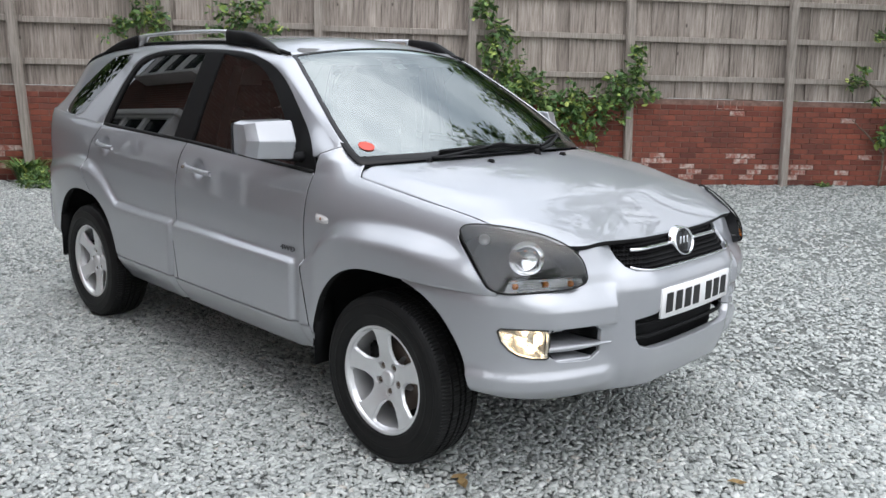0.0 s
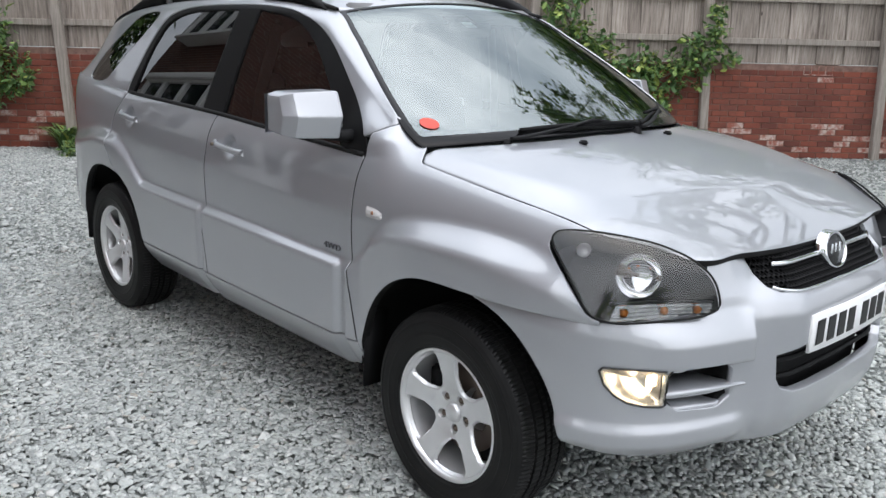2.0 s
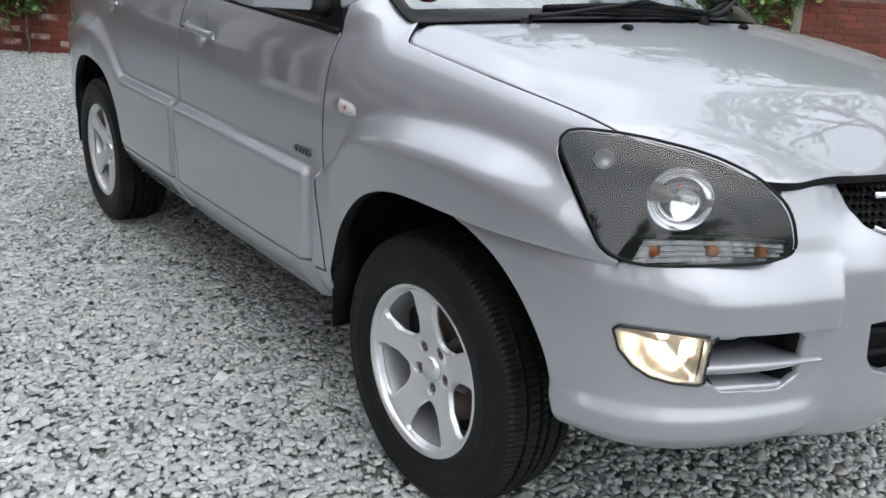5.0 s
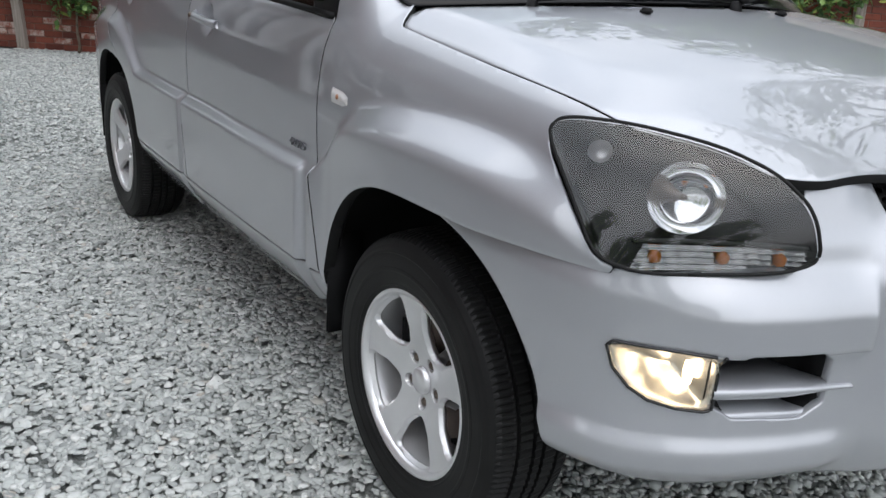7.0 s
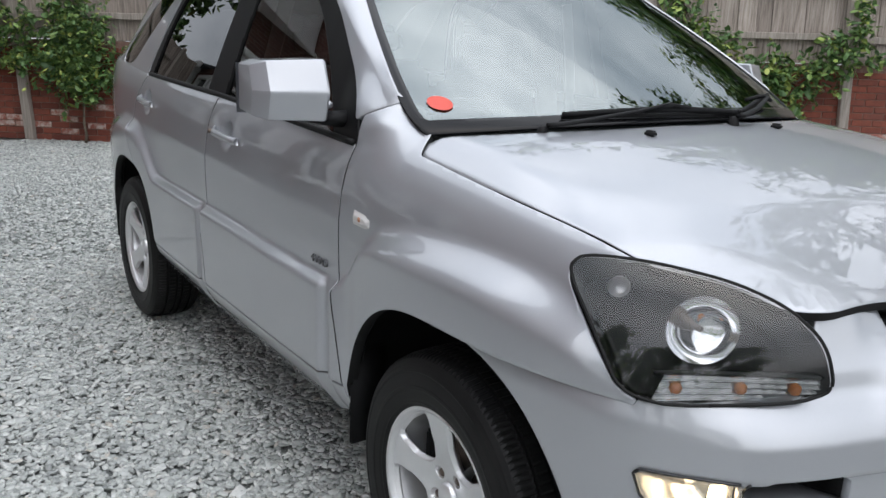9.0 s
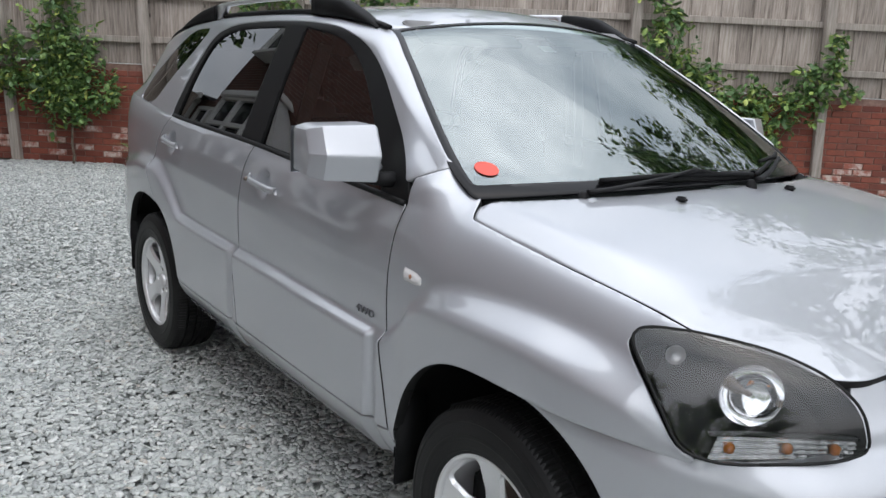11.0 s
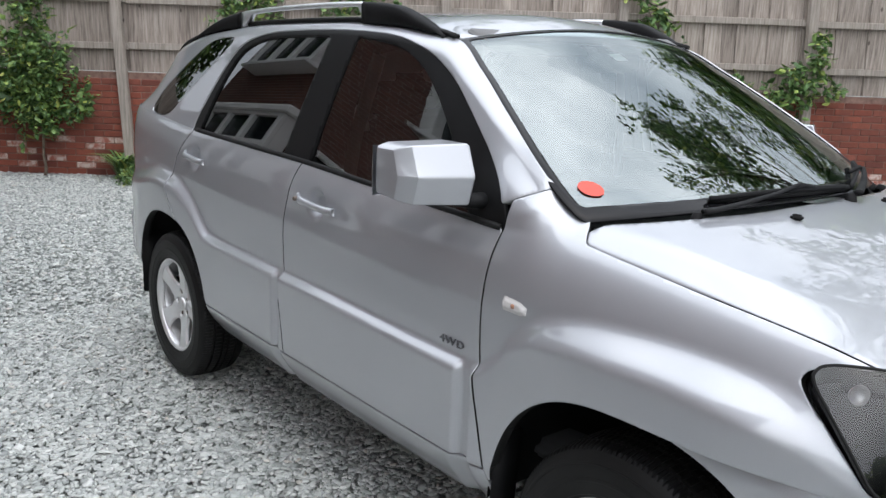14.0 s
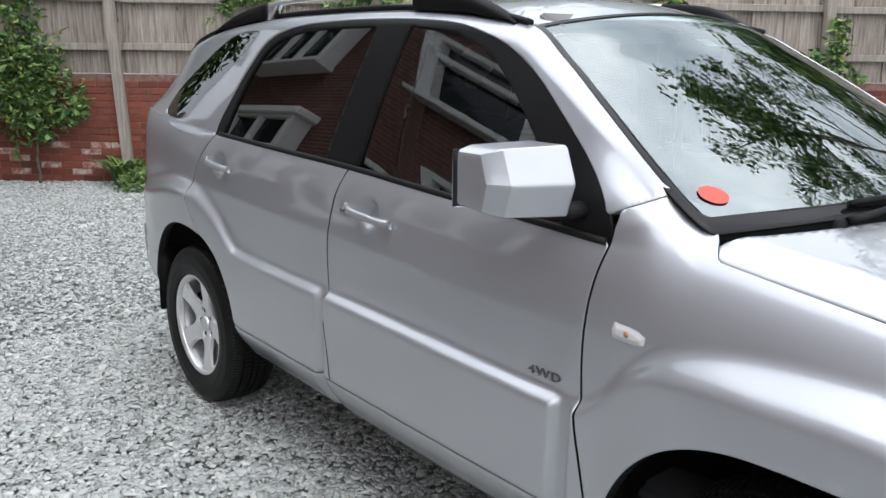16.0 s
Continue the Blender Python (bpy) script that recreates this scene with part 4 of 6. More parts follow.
for a, b in ((-0.235, -0.045), (0.045, 0.235)):
    ribbon("grille_bar", lambda t, a=a, b=b: bumper(lerp(a, b, t), 0.912, 0.0), 16, CHROME, car, "chrome grille bar", 0.0085)


def oval(ry, rz, x, depth, mat, name, label="", hole=0.0):
    n = 40
    prof = [(1.0, -depth), (1.0, -0.003), (0.94, 0.0), (max(hole, 0.0), 0.0 if hole else 0.002)]
    if hole:
        prof.append((hole, -depth))
    v, f = [], []
    for i in range(n):
        a = 2 * math.pi * i / n
        for r, d in prof:
            v.append((x + d - 0.30 * rz * r * math.sin(a), ry * r * math.cos(a), 0.912 + rz * r * math.sin(a)))
    m = len(prof)
    for i in range(n):
        for j in range(m - 1):
            p, q = i * m + j, ((i + 1) % n) * m + j
            f.append([p, q, q + 1, p + 1])
    return link(name, v, f, mat, car, label)


oval(0.073, 0.054, 2.086, 0.03, CHROME, "emblem_ring", "chrome oval emblem ring", 0.88)
oval(0.064, 0.0475, 2.081, 0.02, GLOSSBLACK, "emblem_plate", "black oval emblem plate")
for y in (-0.028, -0.004, 0.022):
    part("emblem_mark", box_bm(0.004, 0.011, 0.042, 0.001, 1, at=(2.0825, y, 0.912)), CHROME, car, "plain bright emblem bar")

# number plate: plain bars stand for its characters
plate = new("number_plate")
plate.parent = car
plate.location = (2.166, 0, 0.7215)
tagged(plate, "white number plate with black bars")


def plate_point(y, z, d=0.0):
    return (d - 0.17 * y * y, y, z)


v, f = sheet(lambda y, z: plate_point(y, z), -0.26, 0.26, 12, -0.0555, 0.0555, 2)
v, f = skirted(v, f, 0.01, 0.001, Vector((1, 0, 0)))
link("plate", v, f, PLATE_WHITE, plate)
for y in (-0.212, -0.150, -0.088, -0.026, 0.072, 0.137, 0.202):
    part("plate_bar", box_bm(0.003, 0.046, 0.074, 0.001, 1, at=(0.0 - 0.17 * y * y + 0.001, y, 0)), BLACKPRINT, plate, flat=True)
panel("plate_backing", lambda q, z: bumper(q, z, 0.006), (-0.148, 0.148, 10), (0.672, 0.770, 2), PLASTIC, car, depth=0.008, outward=Vector((1, 0, 0)), label="black plate holder")

# fog lamps and vents
FILAMENT = Mat("lit_bulb", (1.0, 0.8, 0.5), 0.4, Emission_Color=(1.0, 0.78, 0.5, 1), Emission_Strength=4.0).m
FOGMIRROR = Mat("fog_reflector", (0.90, 0.88, 0.85), 0.25, 0.9).m
WARMGLASS = glass("fog_lens", (0.95, 0.93, 0.88), 0.03, 1.45)


def front_lights(sy):
    side = lambda p: (p[0], p[1] * -sy, p[2])
    qs = lambda y: plan_q(y)
    fog = new("fog_lamp")
    fog.parent = car
    tagged(fog, "lit warm-white front fog lamp")

    def put(name, P, ur, vr, mat, parent, mask=None, depth=0.0, label="", out=Vector((1, 0, 0))):
        v, f = sheet(lambda u, w: side(P(u, w)), *ur, *vr, mask)
        v, f = skirted(v, f, depth, 0.0015, Vector((out.x, out.y * -sy, out.z)))
        return link(name, v, f, mat, parent, label)

    q0, q1 = qs(0.685), qs(0.845)
    put("fog_lens", lambda q, z: bumper(q, z, 0.004), (q0, q1, 24), (0.56, 0.69, 18), WARMGLASS, fog, lambda q, z: FOG(plan_y(q), z) + 0.001, label="clear fog lamp lens")
    edge = [(0.700, 0.680), (0.700, 0.574), (0.712, 0.5705), (0.75, 0.574), (0.785, 0.584), (0.808, 0.603), (0.824, 0.632), (0.831, 0.670), (0.826, 0.680), (0.76, 0.682), (0.700, 0.680)]
    line = [side(bumper(qs(lerp(p[0], r[0], i / 5)), lerp(p[1], r[1], i / 5), 0.003)) for p, r in zip(edge, edge[1:]) for i in range(5)]
    v, f = tube(line, 0.0028, 6)
    link("fog_rim", v, f, GLOSSBLACK, fog, "thin black fog lamp rim")
    put("fog_reflector", lambda q, z: bumper(q, z, -0.006 - 1.1 * max(0, FOG(plan_y(q), z))), (q0, q1, 26), (0.56, 0.69, 20), FOGMIRROR, fog, lambda q, z: FOG(plan_y(q), z) + 0.004, label="bright fog lamp reflector")
    c = Vector(bumper(qs(0.735), 0.632, -0.022))
    v, f = lathe([(0.0, 0.022), (0.007, 0.018), (0.009, 0.0), (0.007, -0.02), (0.0, -0.022)], 12, "Z")
    link("bulb", [side(c + Vector(p)) for p in v], f, FILAMENT, fog, "glowing bulb")
    # the recess beside it and its two blades
    put("vent_recess", lambda q, z: bumper(q, z, -0.012 - 0.075 * smooth(0.0, 0.02, VENT(plan_y(q), z))), (qs(0.48), qs(0.72), 30), (0.535, 0.69, 22), PLASTIC, car, lambda q, z: VENT(plan_y(q), z) + 0.005, label="black vent recess")
    for zt, za, back in ((0.604, 0.457, 0.0), (0.552, 0.490, 0.014)):
        v, f = [], []
        qa, qb, n = qs(za), qs(0.702), 16
        for i in range(n + 1):
            q = lerp(qa, qb, i / n)
            k = smooth(0.0, 0.55, i / n)
            deep = -0.002 - 0.075 * k
            h = 0.003 + 0.0055 * k
            for z, e in ((zt - h, 0.006 - back), (zt + h * 0.3, 0.008 - back), (zt + h, 0.004 - back), (zt + h + 0.022 * k, deep), (zt - h * 0.4, deep)):
                v.append(side(bumper(q, z, e)))
        for i in range(n):
            for j in range(5):
                a, b = i * 5 + j, i * 5 + (j + 1) % 5
                f.append([a, b, b + 5, a + 5] if sy > 0 else [a + 5, b + 5, b, a])
        f.append([0, 1, 2, 3, 4])
        link("vent_blade", v, f, PAINT, car, "silver vent blade")
    # headlamp insides
    root = lamp_root[0] if sy < 0 else lamp_root[1]

    def bowl(name, a, b, r, deep, mat, label, squash=0.9, n=36, sink=0.03):
        o = Vector(lamp_p(a, b, sink))
        nx = Vector((0.84, -0.50, 0.18)).normalized()
        ux = Vector((0.5, 0.86, 0)).normalized()
        uz = nx.cross(ux) * -1
        if uz.z < 0:
            uz = -uz
        v, f = [], []
        rings = [(1.0, 0.002), (0.9, -deep * 0.35), (0.7, -deep * 0.68), (0.4, -deep * 0.92), (0.001, -deep)]
        for i in range(n):
            t = 2 * math.pi * i / n
            for k, d in rings:
                v.append(side(o + ux * (r * k * math.cos(t)) + uz * (r * k * squash * math.sin(t)) + nx * d))
        m = len(rings)
        for i in range(n):
            for j in range(m - 1):
                p, q = i * m + j, ((i + 1) % n) * m + j
                f.append([p, q, q + 1, p + 1])
        link(name, v, f, mat, root, label)
        return o, nx

    o, nx = bowl("reflector", 0.53, 0.55, 0.066, 0.038, REFLECT, "round chrome headlamp reflector", sink=0.050)
    v, f = lathe([(0.0, 0.010), (0.005, 0.008), (0.006, 0.0), (0.006, -0.03)], 14, "X")
    rot = nx.to_track_quat("X", "Z").to_matrix()
    link("bulb_cap", [side(o - nx * 0.015 + rot @ Vector(p)) for p in v], f, STEEL, root)
    bowl("side_light", 0.215, 0.80, 0.021, 0.012, PEARL, "small round sidelight reflector")
    strip = lambda a, b: lamp_p(a, b, 0.030 + 0.0022 * math.sin(b * 150) + 0.0006 * math.sin(a * 90))
    put("indicator_reflector", strip, (0.13, 0.985, 120), (0.03, 0.20, 40), RIBBED, root, lambda a, b: min(a - 0.13 - max(0, b - 0.03) * 0.7, LAMP(a, b) - 0.02, 1), 0.0, "ribbed clear indicator strip", Vector((1, -1, 0.5)))
    put("indicator_divider", lambda a, b: lamp_p(a, b, 0.026), (0.2, 1.0, 30), (0.198, 0.225, 3), GLOSSBLACK, root, lambda a, b: LAMP(a, b) - 0.015, 0.02, "", Vector((1, -1, 0.5)))
    for a in (0.27, 0.58, 0.84):
        p = Vector(lamp_p(a, 0.11, 0.024))
        v, f = lathe([(0.0, 0.010), (0.008, 0.008), (0.0115, 0.0), (0.009, -0.006), (0.0, -0.010)], 14, "X")
        link("indicator_bulb", [side(p + Vector(q)) for q in v], f, AMBER, root, "amber indicator bulb")


both_sides(front_lights)


# door mirrors
def door_mirror(sy):
    root = new("door_mirror")
    root.parent = car
    tagged(root, "silver door mirror on a black foot")
    bm = bmesh.new()
    corners = [(-0.055, -0.066), (0.068, -0.076), (0.090, -0.004), (0.058, 0.076), (-0.055, 0.076)]
    loop = []
    for i, (px, pz) in enumerate(corners):
        for (qx, qz), w in ((corners[i - 1], 0.07), (corners[i - 1], 0.02), (corners[(i + 1) % 5], 0.02), (corners[(i + 1) % 5], 0.07)):
            loop.append((lerp(px, qx, w * 1.6), lerp(pz, qz, w * 1.6)))
    m = len(loop)
    rings = []
    for y, kx, kz, dx in ((0.862, 0.80, 0.84, 0.050), (0.864, 0.93, 0.97, 0.050), (0.870, 0.99, 1.03, 0.047), (0.93, 0.977, 1.02, 0.0206), (0.998, 0.962, 1.007, -0.0092), (1.002, 0.96, 1.003, -0.0112), (1.028, 0.74, 0.90, -0.026), (1.034, 0.66, 0.84, -0.029), (1.035, 0.50, 0.70, -0.030)):
        rings.append([bm.verts.new((0.632 + dx + px * kx, sy * y, 1.232 + pz * kz + 0.035 * (0.93 - y) * (pz > 0))) for px, pz in loop])
    for r0, r1 in zip(rings, rings[1:]):
        for q in range(m):
            bm.faces.new([r0[q], r0[(q + 1) % m], r1[(q + 1) % m], r1[q]])
    bm.faces.new(rings[0])
    bm.faces.new(rings[-1][::-1])
    bmesh.ops.recalc_face_normals(bm, faces=bm.faces[:])
    part("mirror_housing", bm, PAINT, root, "silver mirror housing").data.set_sharp_from_angle(angle=radians(20))
    v2, f2 = sheet(lambda y, z: (0.572 + 0.25 * (0.945 - y), sy * y, z), 0.855, 1.035, 8, 1.165, 1.295, 6)
    v2, f2 = skirted(v2, f2, 0.004, 0.001, Vector((-1, 0, 0)))
    link("mirror_glass", v2, f2, CHROME, root, "mirror glass")
    v, f = tube([(0.655, sy * 0.90, 1.165), (0.69, sy * 0.865, 1.160), (0.72, sy * 0.835, 1.158), (0.735, sy * 0.79, 1.158)], lambda t: 0.022 + 0.012 * t, 10, 0.7)
    link("mirror_foot", v, f, PLASTIC, root, "black plastic mirror foot")
    v, f = lathe([(0.0, 0.012), (0.009, 0.010), (0.012, 0.0), (0.012, -0.014)], 12, "X")
    link("hinge_cap", [(p[0] + 0.716, sy * 0.846 + p[1], p[2] + 1.195) for p in v], f, PAINT, root)


both_sides(door_mirror)


# door handles, side lights, badge, mud flaps, seals
def door_handle(sy, door, x0, x1, z0, z1):
    v, f, n = [], [], 20
    for i in range(n + 1):
        t = i / n
        x, z = lerp(x0, x1, t), lerp(z0, z1, t)
        base = half(x) + high_in(top_z(x) - z) - 0.002
        lift = 0.010 + 0.022 * smooth(0, 0.22, t) * (1 - smooth(0.86, 1.0, t) * 0.6)
        h = 0.013 + 0.003 * smooth(0.4, 0.0, t)
        for dz, dy in ((-h, lift - 0.012), (-h * 0.75, lift - 0.002), (0, lift + 0.002), (h * 0.75, lift - 0.002), (h, lift - 0.012)):
            v.append((x, sy * (base + dy), z + dz))
    for i in range(n):
        for j in range(5):
            a, b = i * 5 + j, i * 5 + (j + 1) % 5
            f.append([a, b, b + 5, a + 5] if sy > 0 else [a + 5, b + 5, b, a])
    f += [[4, 3, 2, 1, 0], [len(v) - 5 + q for q in range(5)]]
    link("door_handle", v, f, PAINT, door, "silver door handle")


for sy, a, b in ((-1, fd, rd), (1, fd2, rd2)):
    door_handle(sy, a, -0.165, 0.082, 1.034, 1.020)
    door_handle(sy, b, -1.185, -0.965, 1.068, 1.054)
v, f = lathe([(0.0, 0.004), (0.006, 0.004), (0.008, 0.0), (0.008, -0.01)], 14)
link("keyhole", [(p[0] - 0.145, p[1] * -1 - width(-0.17, 1.03) - 0.026, p[2] + 1.033) for p in v], f, STEEL, fd, "door lock")

CLEARPLASTIC = Mat("clear_plastic", (0.90, 0.88, 0.87), 0.15, Transmission_Weight=0.35).m


def side_indicator(sy):
    mask = round_polygon((0.887, 0.9285), (0.893, 0.946), (0.950, 0.943), (0.974, 0.932), (0.971, 0.914), (0.950, 0.909), (0.892, 0.911), turns=0)
    v, f = skirted(*sheet(lambda x, z: (x, sy * (width(x, z) + 0.002 + 0.005 * smooth(0.0, 0.012, mask(x, z))), z), 0.885, 0.975, 30, 0.905, 0.95, 18, mask), 0.008, 0.001, Vector((0, sy, 0)))
    ob = link("side_indicator", v, f, CLEARPLASTIC, car, "clear side indicator lamp")
    v, f = lathe([(0.0, 0.002), (0.006, 0.001), (0.007, -0.002)], 12)
    link("indicator_bulb", [(p[0] + 0.930, sy * (width(0.928, 0.928) + 0.0082) + p[1] * sy, p[2] + 0.928) for p in v], f, BROWN_BULB, ob, "brownish bulb")


both_sides(side_indicator)
BADGE = Mat("badge_metal", (0.16, 0.16, 0.17), 0.3, 0.9).m


def badge(sy, door):
    cu = bpy.data.curves.new("badge", "FONT")
    cu.body = "4WD"
    cu.size, cu.extrude, cu.align_x = 0.039, 0.002, "CENTER"
    cu.space_character = 1.15
    cu.materials.append(BADGE)
    ob = new("badge", cu)
    ob.parent = door
    x, z = 0.70, 0.757
    ob.matrix_basis = Matrix.Translation((x, sy * (width(x, z + 0.012) + 0.003), z)) @ Matrix.Rotation(0 if sy < 0 else math.pi, 4, "Z") @ Matrix.Rotation(math.pi / 2, 4, "X") @ Matrix.Diagonal((1.1, 0.8, 1, 1))
    tagged(ob, "dark metal drive badge")


badge(-1, fd)


def mud_flap(sy, x, top, low, wide=0.10):
    bm = box_bm(0.012, wide, top - low, 0.005, 2, at=(0, 0, (top + low) / 2))
    for q in bm.verts:
        q.co.x += -0.02 * (top - q.co.z) / (top - low) + 0.25 * (q.co.y * -sy) ** 2
        if q.co.z < low + 0.03:
            q.co.y *= 0.9
    ob = part("mud_flap", bm, PLASTIC, car, "black mud flap")
    ob.location = (x, sy * 0.818, 0)


for sy in (-1, 1):
    mud_flap(sy, 0.895, 0.565, 0.285)
    mud_flap(sy, -1.735, 0.60, 0.30, 0.10)


def wheel_well(sy, x, arch):
    n = 40
    v, f = [], []
    for i in range(n + 1):
        a = lerp(0.24, math.pi - 0.04, i / n)
        r = 0.30
        while arch(x + r * math.cos(a), 0.345 + r * math.sin(a)) < 0.012 and r < 0.52:
            r += 0.004
        for y, k in ((width(x + min(0.4, r) * math.cos(a), 0.72) - 0.028, 1.0), (0.80, 1.03), (0.55, 1.03), (0.50, 0.4)):
            v.append((x + r * k * math.cos(a), sy * y, 0.345 + r * k * math.sin(a)))
    for i in range(n):
        for j in range(3):
            p = i * 4 + j
            f.append([p, p + 4, p + 5, p + 1])
    link("wheel_arch_liner", v, f, PLASTIC, car, "black wheel arch liner")


for sy in (-1, 1):
    wheel_well(sy, FX, front_arch)
    wheel_well(sy, RX - 0.03, rear_arch)


# black sheets added just behind the flanks stand in for shade in the gaps
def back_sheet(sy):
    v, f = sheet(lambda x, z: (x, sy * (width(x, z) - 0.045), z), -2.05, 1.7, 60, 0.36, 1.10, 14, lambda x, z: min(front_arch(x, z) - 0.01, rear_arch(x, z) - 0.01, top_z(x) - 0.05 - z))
    link("inner_side", v, f, TRIM, car, "dark sheet added to shade the panel gaps")
    v, f = tube([(x, sy * (width(x, belt(x)) + 0.001), belt(x) + 0.002) for x in np.linspace(-1.13, 0.83, 50)], 0.009, 6)
    link("belt_seal", v, f, SEAL_GAP, car, "black window seal")


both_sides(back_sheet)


# wipers and washer jets
def on_screen(y, v, lift=0.0):
    p = Vector(screen_p(y / edge_y(lerp(1.039, 0.336, v)), v))
    return p + Vector((0.5, 0, 0.86)) * lift


def wiper(pivot, joint, ends, name_label):
    root = new("wiper")
    root.parent = car
    tagged(root, name_label)
    n = 16
    arm = [on_screen(lerp(pivot[0], joint[0], i / n), lerp(pivot[1], joint[1], i / n), 0.012 + 0.022 * smooth(0, 0.8, i / n)) for i in range(n + 1)]
    v, f = tube(arm, lambda t: 0.013 - 0.007 * t, 8, 0.5)
    link("wiper_arm", v, f, PLASTIC, root)
    blade = [on_screen(lerp(ends[0][0], ends[1][0], i / n), lerp(ends[0][1], ends[1][1], i / n), 0.010 + 0.010 * math.sin(math.pi * i / n)) for i in range(n + 1)]
    v, f = tube(blade, 0.0065, 8, 1.2)
    link("wiper_blade", v, f, PLASTIC, root)
    rubber = [on_screen(lerp(ends[0][0], ends[1][0], i / n), lerp(ends[0][1], ends[1][1], i / n), 0.003) for i in range(n + 1)]
    v, f = tube(rubber, 0.004, 6, 1.5)
    link("wiper_rubber", v, f, SEAL_GAP, root)
    mid = lerp(ends[0][0], ends[1][0], 0.54), lerp(ends[0][1], ends[1][1], 0.54)
    v, f = tube([on_screen(mid[0] - 0.09, mid[1], 0.018), on_screen(mid[0], mid[1], 0.034), on_screen(mid[0] + 0.09, mid[1], 0.018)], 0.006, 6)
    link("wiper_bracket", v, f, PLASTIC, root)
    v, f = lathe([(0.0, 0.03), (0.012, 0.028), (0.018, 0.0), (0.018, -0.02)], 14, "Z")
    link("pivot", [on_screen(pivot[0], pivot[1], -0.026) + Vector(p) for p in v], f, PLASTIC, root)


wiper((-0.50, -0.06), (-0.11, 0.028), ((-0.42, 0.030), (0.16, 0.008)), "black windscreen wiper at rest")
wiper((0.10, -0.055), (0.40, 0.055), ((0.18, 0.006), (0.52, 0.105)), "black windscreen wiper at rest")
for y in (-0.27, 0.23):
    x = 1.318
    bm = box_bm(0.030, 0.022, 0.016, 0.005, 2, at=(x, y, hood_p(x, y)[2] + 0.005))
    part("washer_jet", bm, PLASTIC, car, "black washer jet")

# rear end
def tail_p(y, z):
    w = width(-2.08, min(z, 1.2)) if z < 1.2 else lerp(width(-2.08, 1.2), 0.52, smooth(1.2, 1.5, z))
    x = Curve((0.35, -2.10), (0.5, -2.16), (0.65, -2.17), (0.75, -2.14), (1.1, -2.12), (1.2, -2.10), (1.5, -1.97), (1.56, -1.93))(z)
    return (x + 0.09 * abs(y) ** 3.0, y * w * 1.0, z)


panel("tailgate", tail_p, (-1, 1, 40), (0.66, 1.19, 24), PAINT, car, depth=0.02, outward=Vector((-1, 0, 0)))
panel("rear_bumper", tail_p, (-1.02, 1.02, 40), (0.36, 0.655, 14), PAINT, car, depth=0.02, outward=Vector((-1, 0, 0)))
panel("rear_window", tail_p, (-0.98, 0.98, 40), (1.19, 1.55, 18), PRIVACY, car, depth=0, outward=Vector((-1, 0, 0)), label="dark tinted rear window")
for sy in (-1, 1):
    v, f = skirted(*sheet(lambda x, z: (x, sy * (width(x, z) + 0.002), z), -2.14, -2.03, 10, 0.90, 1.17, 12, round_polygon((-2.15, 0.90), (-2.08, 0.92), (-2.065, 1.05), (-2.06, 1.17), (-2.15, 1.18), turns=1)), 0.02, 0.002, Vector((0, sy, 0)))
    link("tail_lamp", v, f, RED_LENS, car, "red tail lamp")


# ---- the cabin ----
def padded(name, size, at, tilt, mat, parent, label="", bevel=0.05):
    bm = box_bm(*size, bevel, 3)
    ob = part(name, bm, mat, parent, label)
    ob.matrix_basis = Matrix.Translation(at) @ Matrix.Rotation(radians(tilt), 4, "Y")
    return ob


def seat(x, y, wide=0.50):
    root = new("seat")
    root.parent = car
    tagged(root, "dark grey cloth car seat")
    padded("cushion", (0.50, wide, 0.16), (x + 0.05, y, 0.62), -6, CLOTH, root)
    padded("backrest", (0.14, wide - 0.02, 0.62), (x - 0.27, y, 0.94), -16, CLOTH, root)
    padded("headrest", (0.09, 0.27, 0.17), (x - 0.37, y, 1.34), -12, CLOTH, root)


for x, y, w in ((0.10, -0.37, 0.50), (0.10, 0.37, 0.50), (-0.85, -0.40, 0.56), (-0.85, 0.40, 0.56)):
    seat(x, y, w)
v, f = sheet(lambda y, t: (lerp(1.17, 0.66, t) + 0.10 * (1 - (y / 0.72) ** 2) * (1 - t), y, 1.105 + 0.012 * math.sin(t * 3) - 0.05 * smooth(0.75, 1, t) + (0.045 * (1 - smooth(0.10, 0.22, abs(y + 0.37))) * smooth(0.25, 0.7, t))), -0.72, 0.72, 40, 0, 1, 16)
v, f = skirted(v, f, 0.30, 0.01, Vector((0, 0, 1)))
link("dashboard", v, f, TRIM, car, "dark grey moulded dashboard")
wheel_root = new("steering_wheel")
wheel_root.parent = car
tagged(wheel_root, "dark four-spoke steering wheel")
wheel_root.matrix_basis = Matrix.Translation((0.56, -0.37, 1.02)) @ Matrix.Rotation(radians(-64), 4, "Y")
v, f = [], []
for i in range(48):
    a = 2 * math.pi * i / 48
    for j in range(8):
        b = 2 * math.pi * j / 8
        r = 0.185 + 0.015 * math.cos(b)
        v.append((r * math.cos(a), r * math.sin(a), 0.015 * math.sin(b)))
for i in range(48):
    for j in range(8):
        f.append([i * 8 + j, ((i + 1) % 48) * 8 + j, ((i + 1) % 48) * 8 + (j + 1) % 8, i * 8 + (j + 1) % 8])
link("wheel_rim", v, f, TRIM, wheel_root)
part("wheel_boss", box_bm(0.15, 0.17, 0.05, 0.02, 3), TRIM, wheel_root)
part("wheel_spoke", box_bm(0.04, 0.34, 0.02, 0.008, 2), TRIM, wheel_root)
panel("headlining", lambda x, u: Vector(roof_p(x, u * 0.96)) - Vector((0.02, 0, 0.035)), (-1.9, 0.30, 24), (-1, 1, 16), GREYTRIM, car, depth=0, outward=Vector((0, 0, -1)), label="grey cloth headlining")
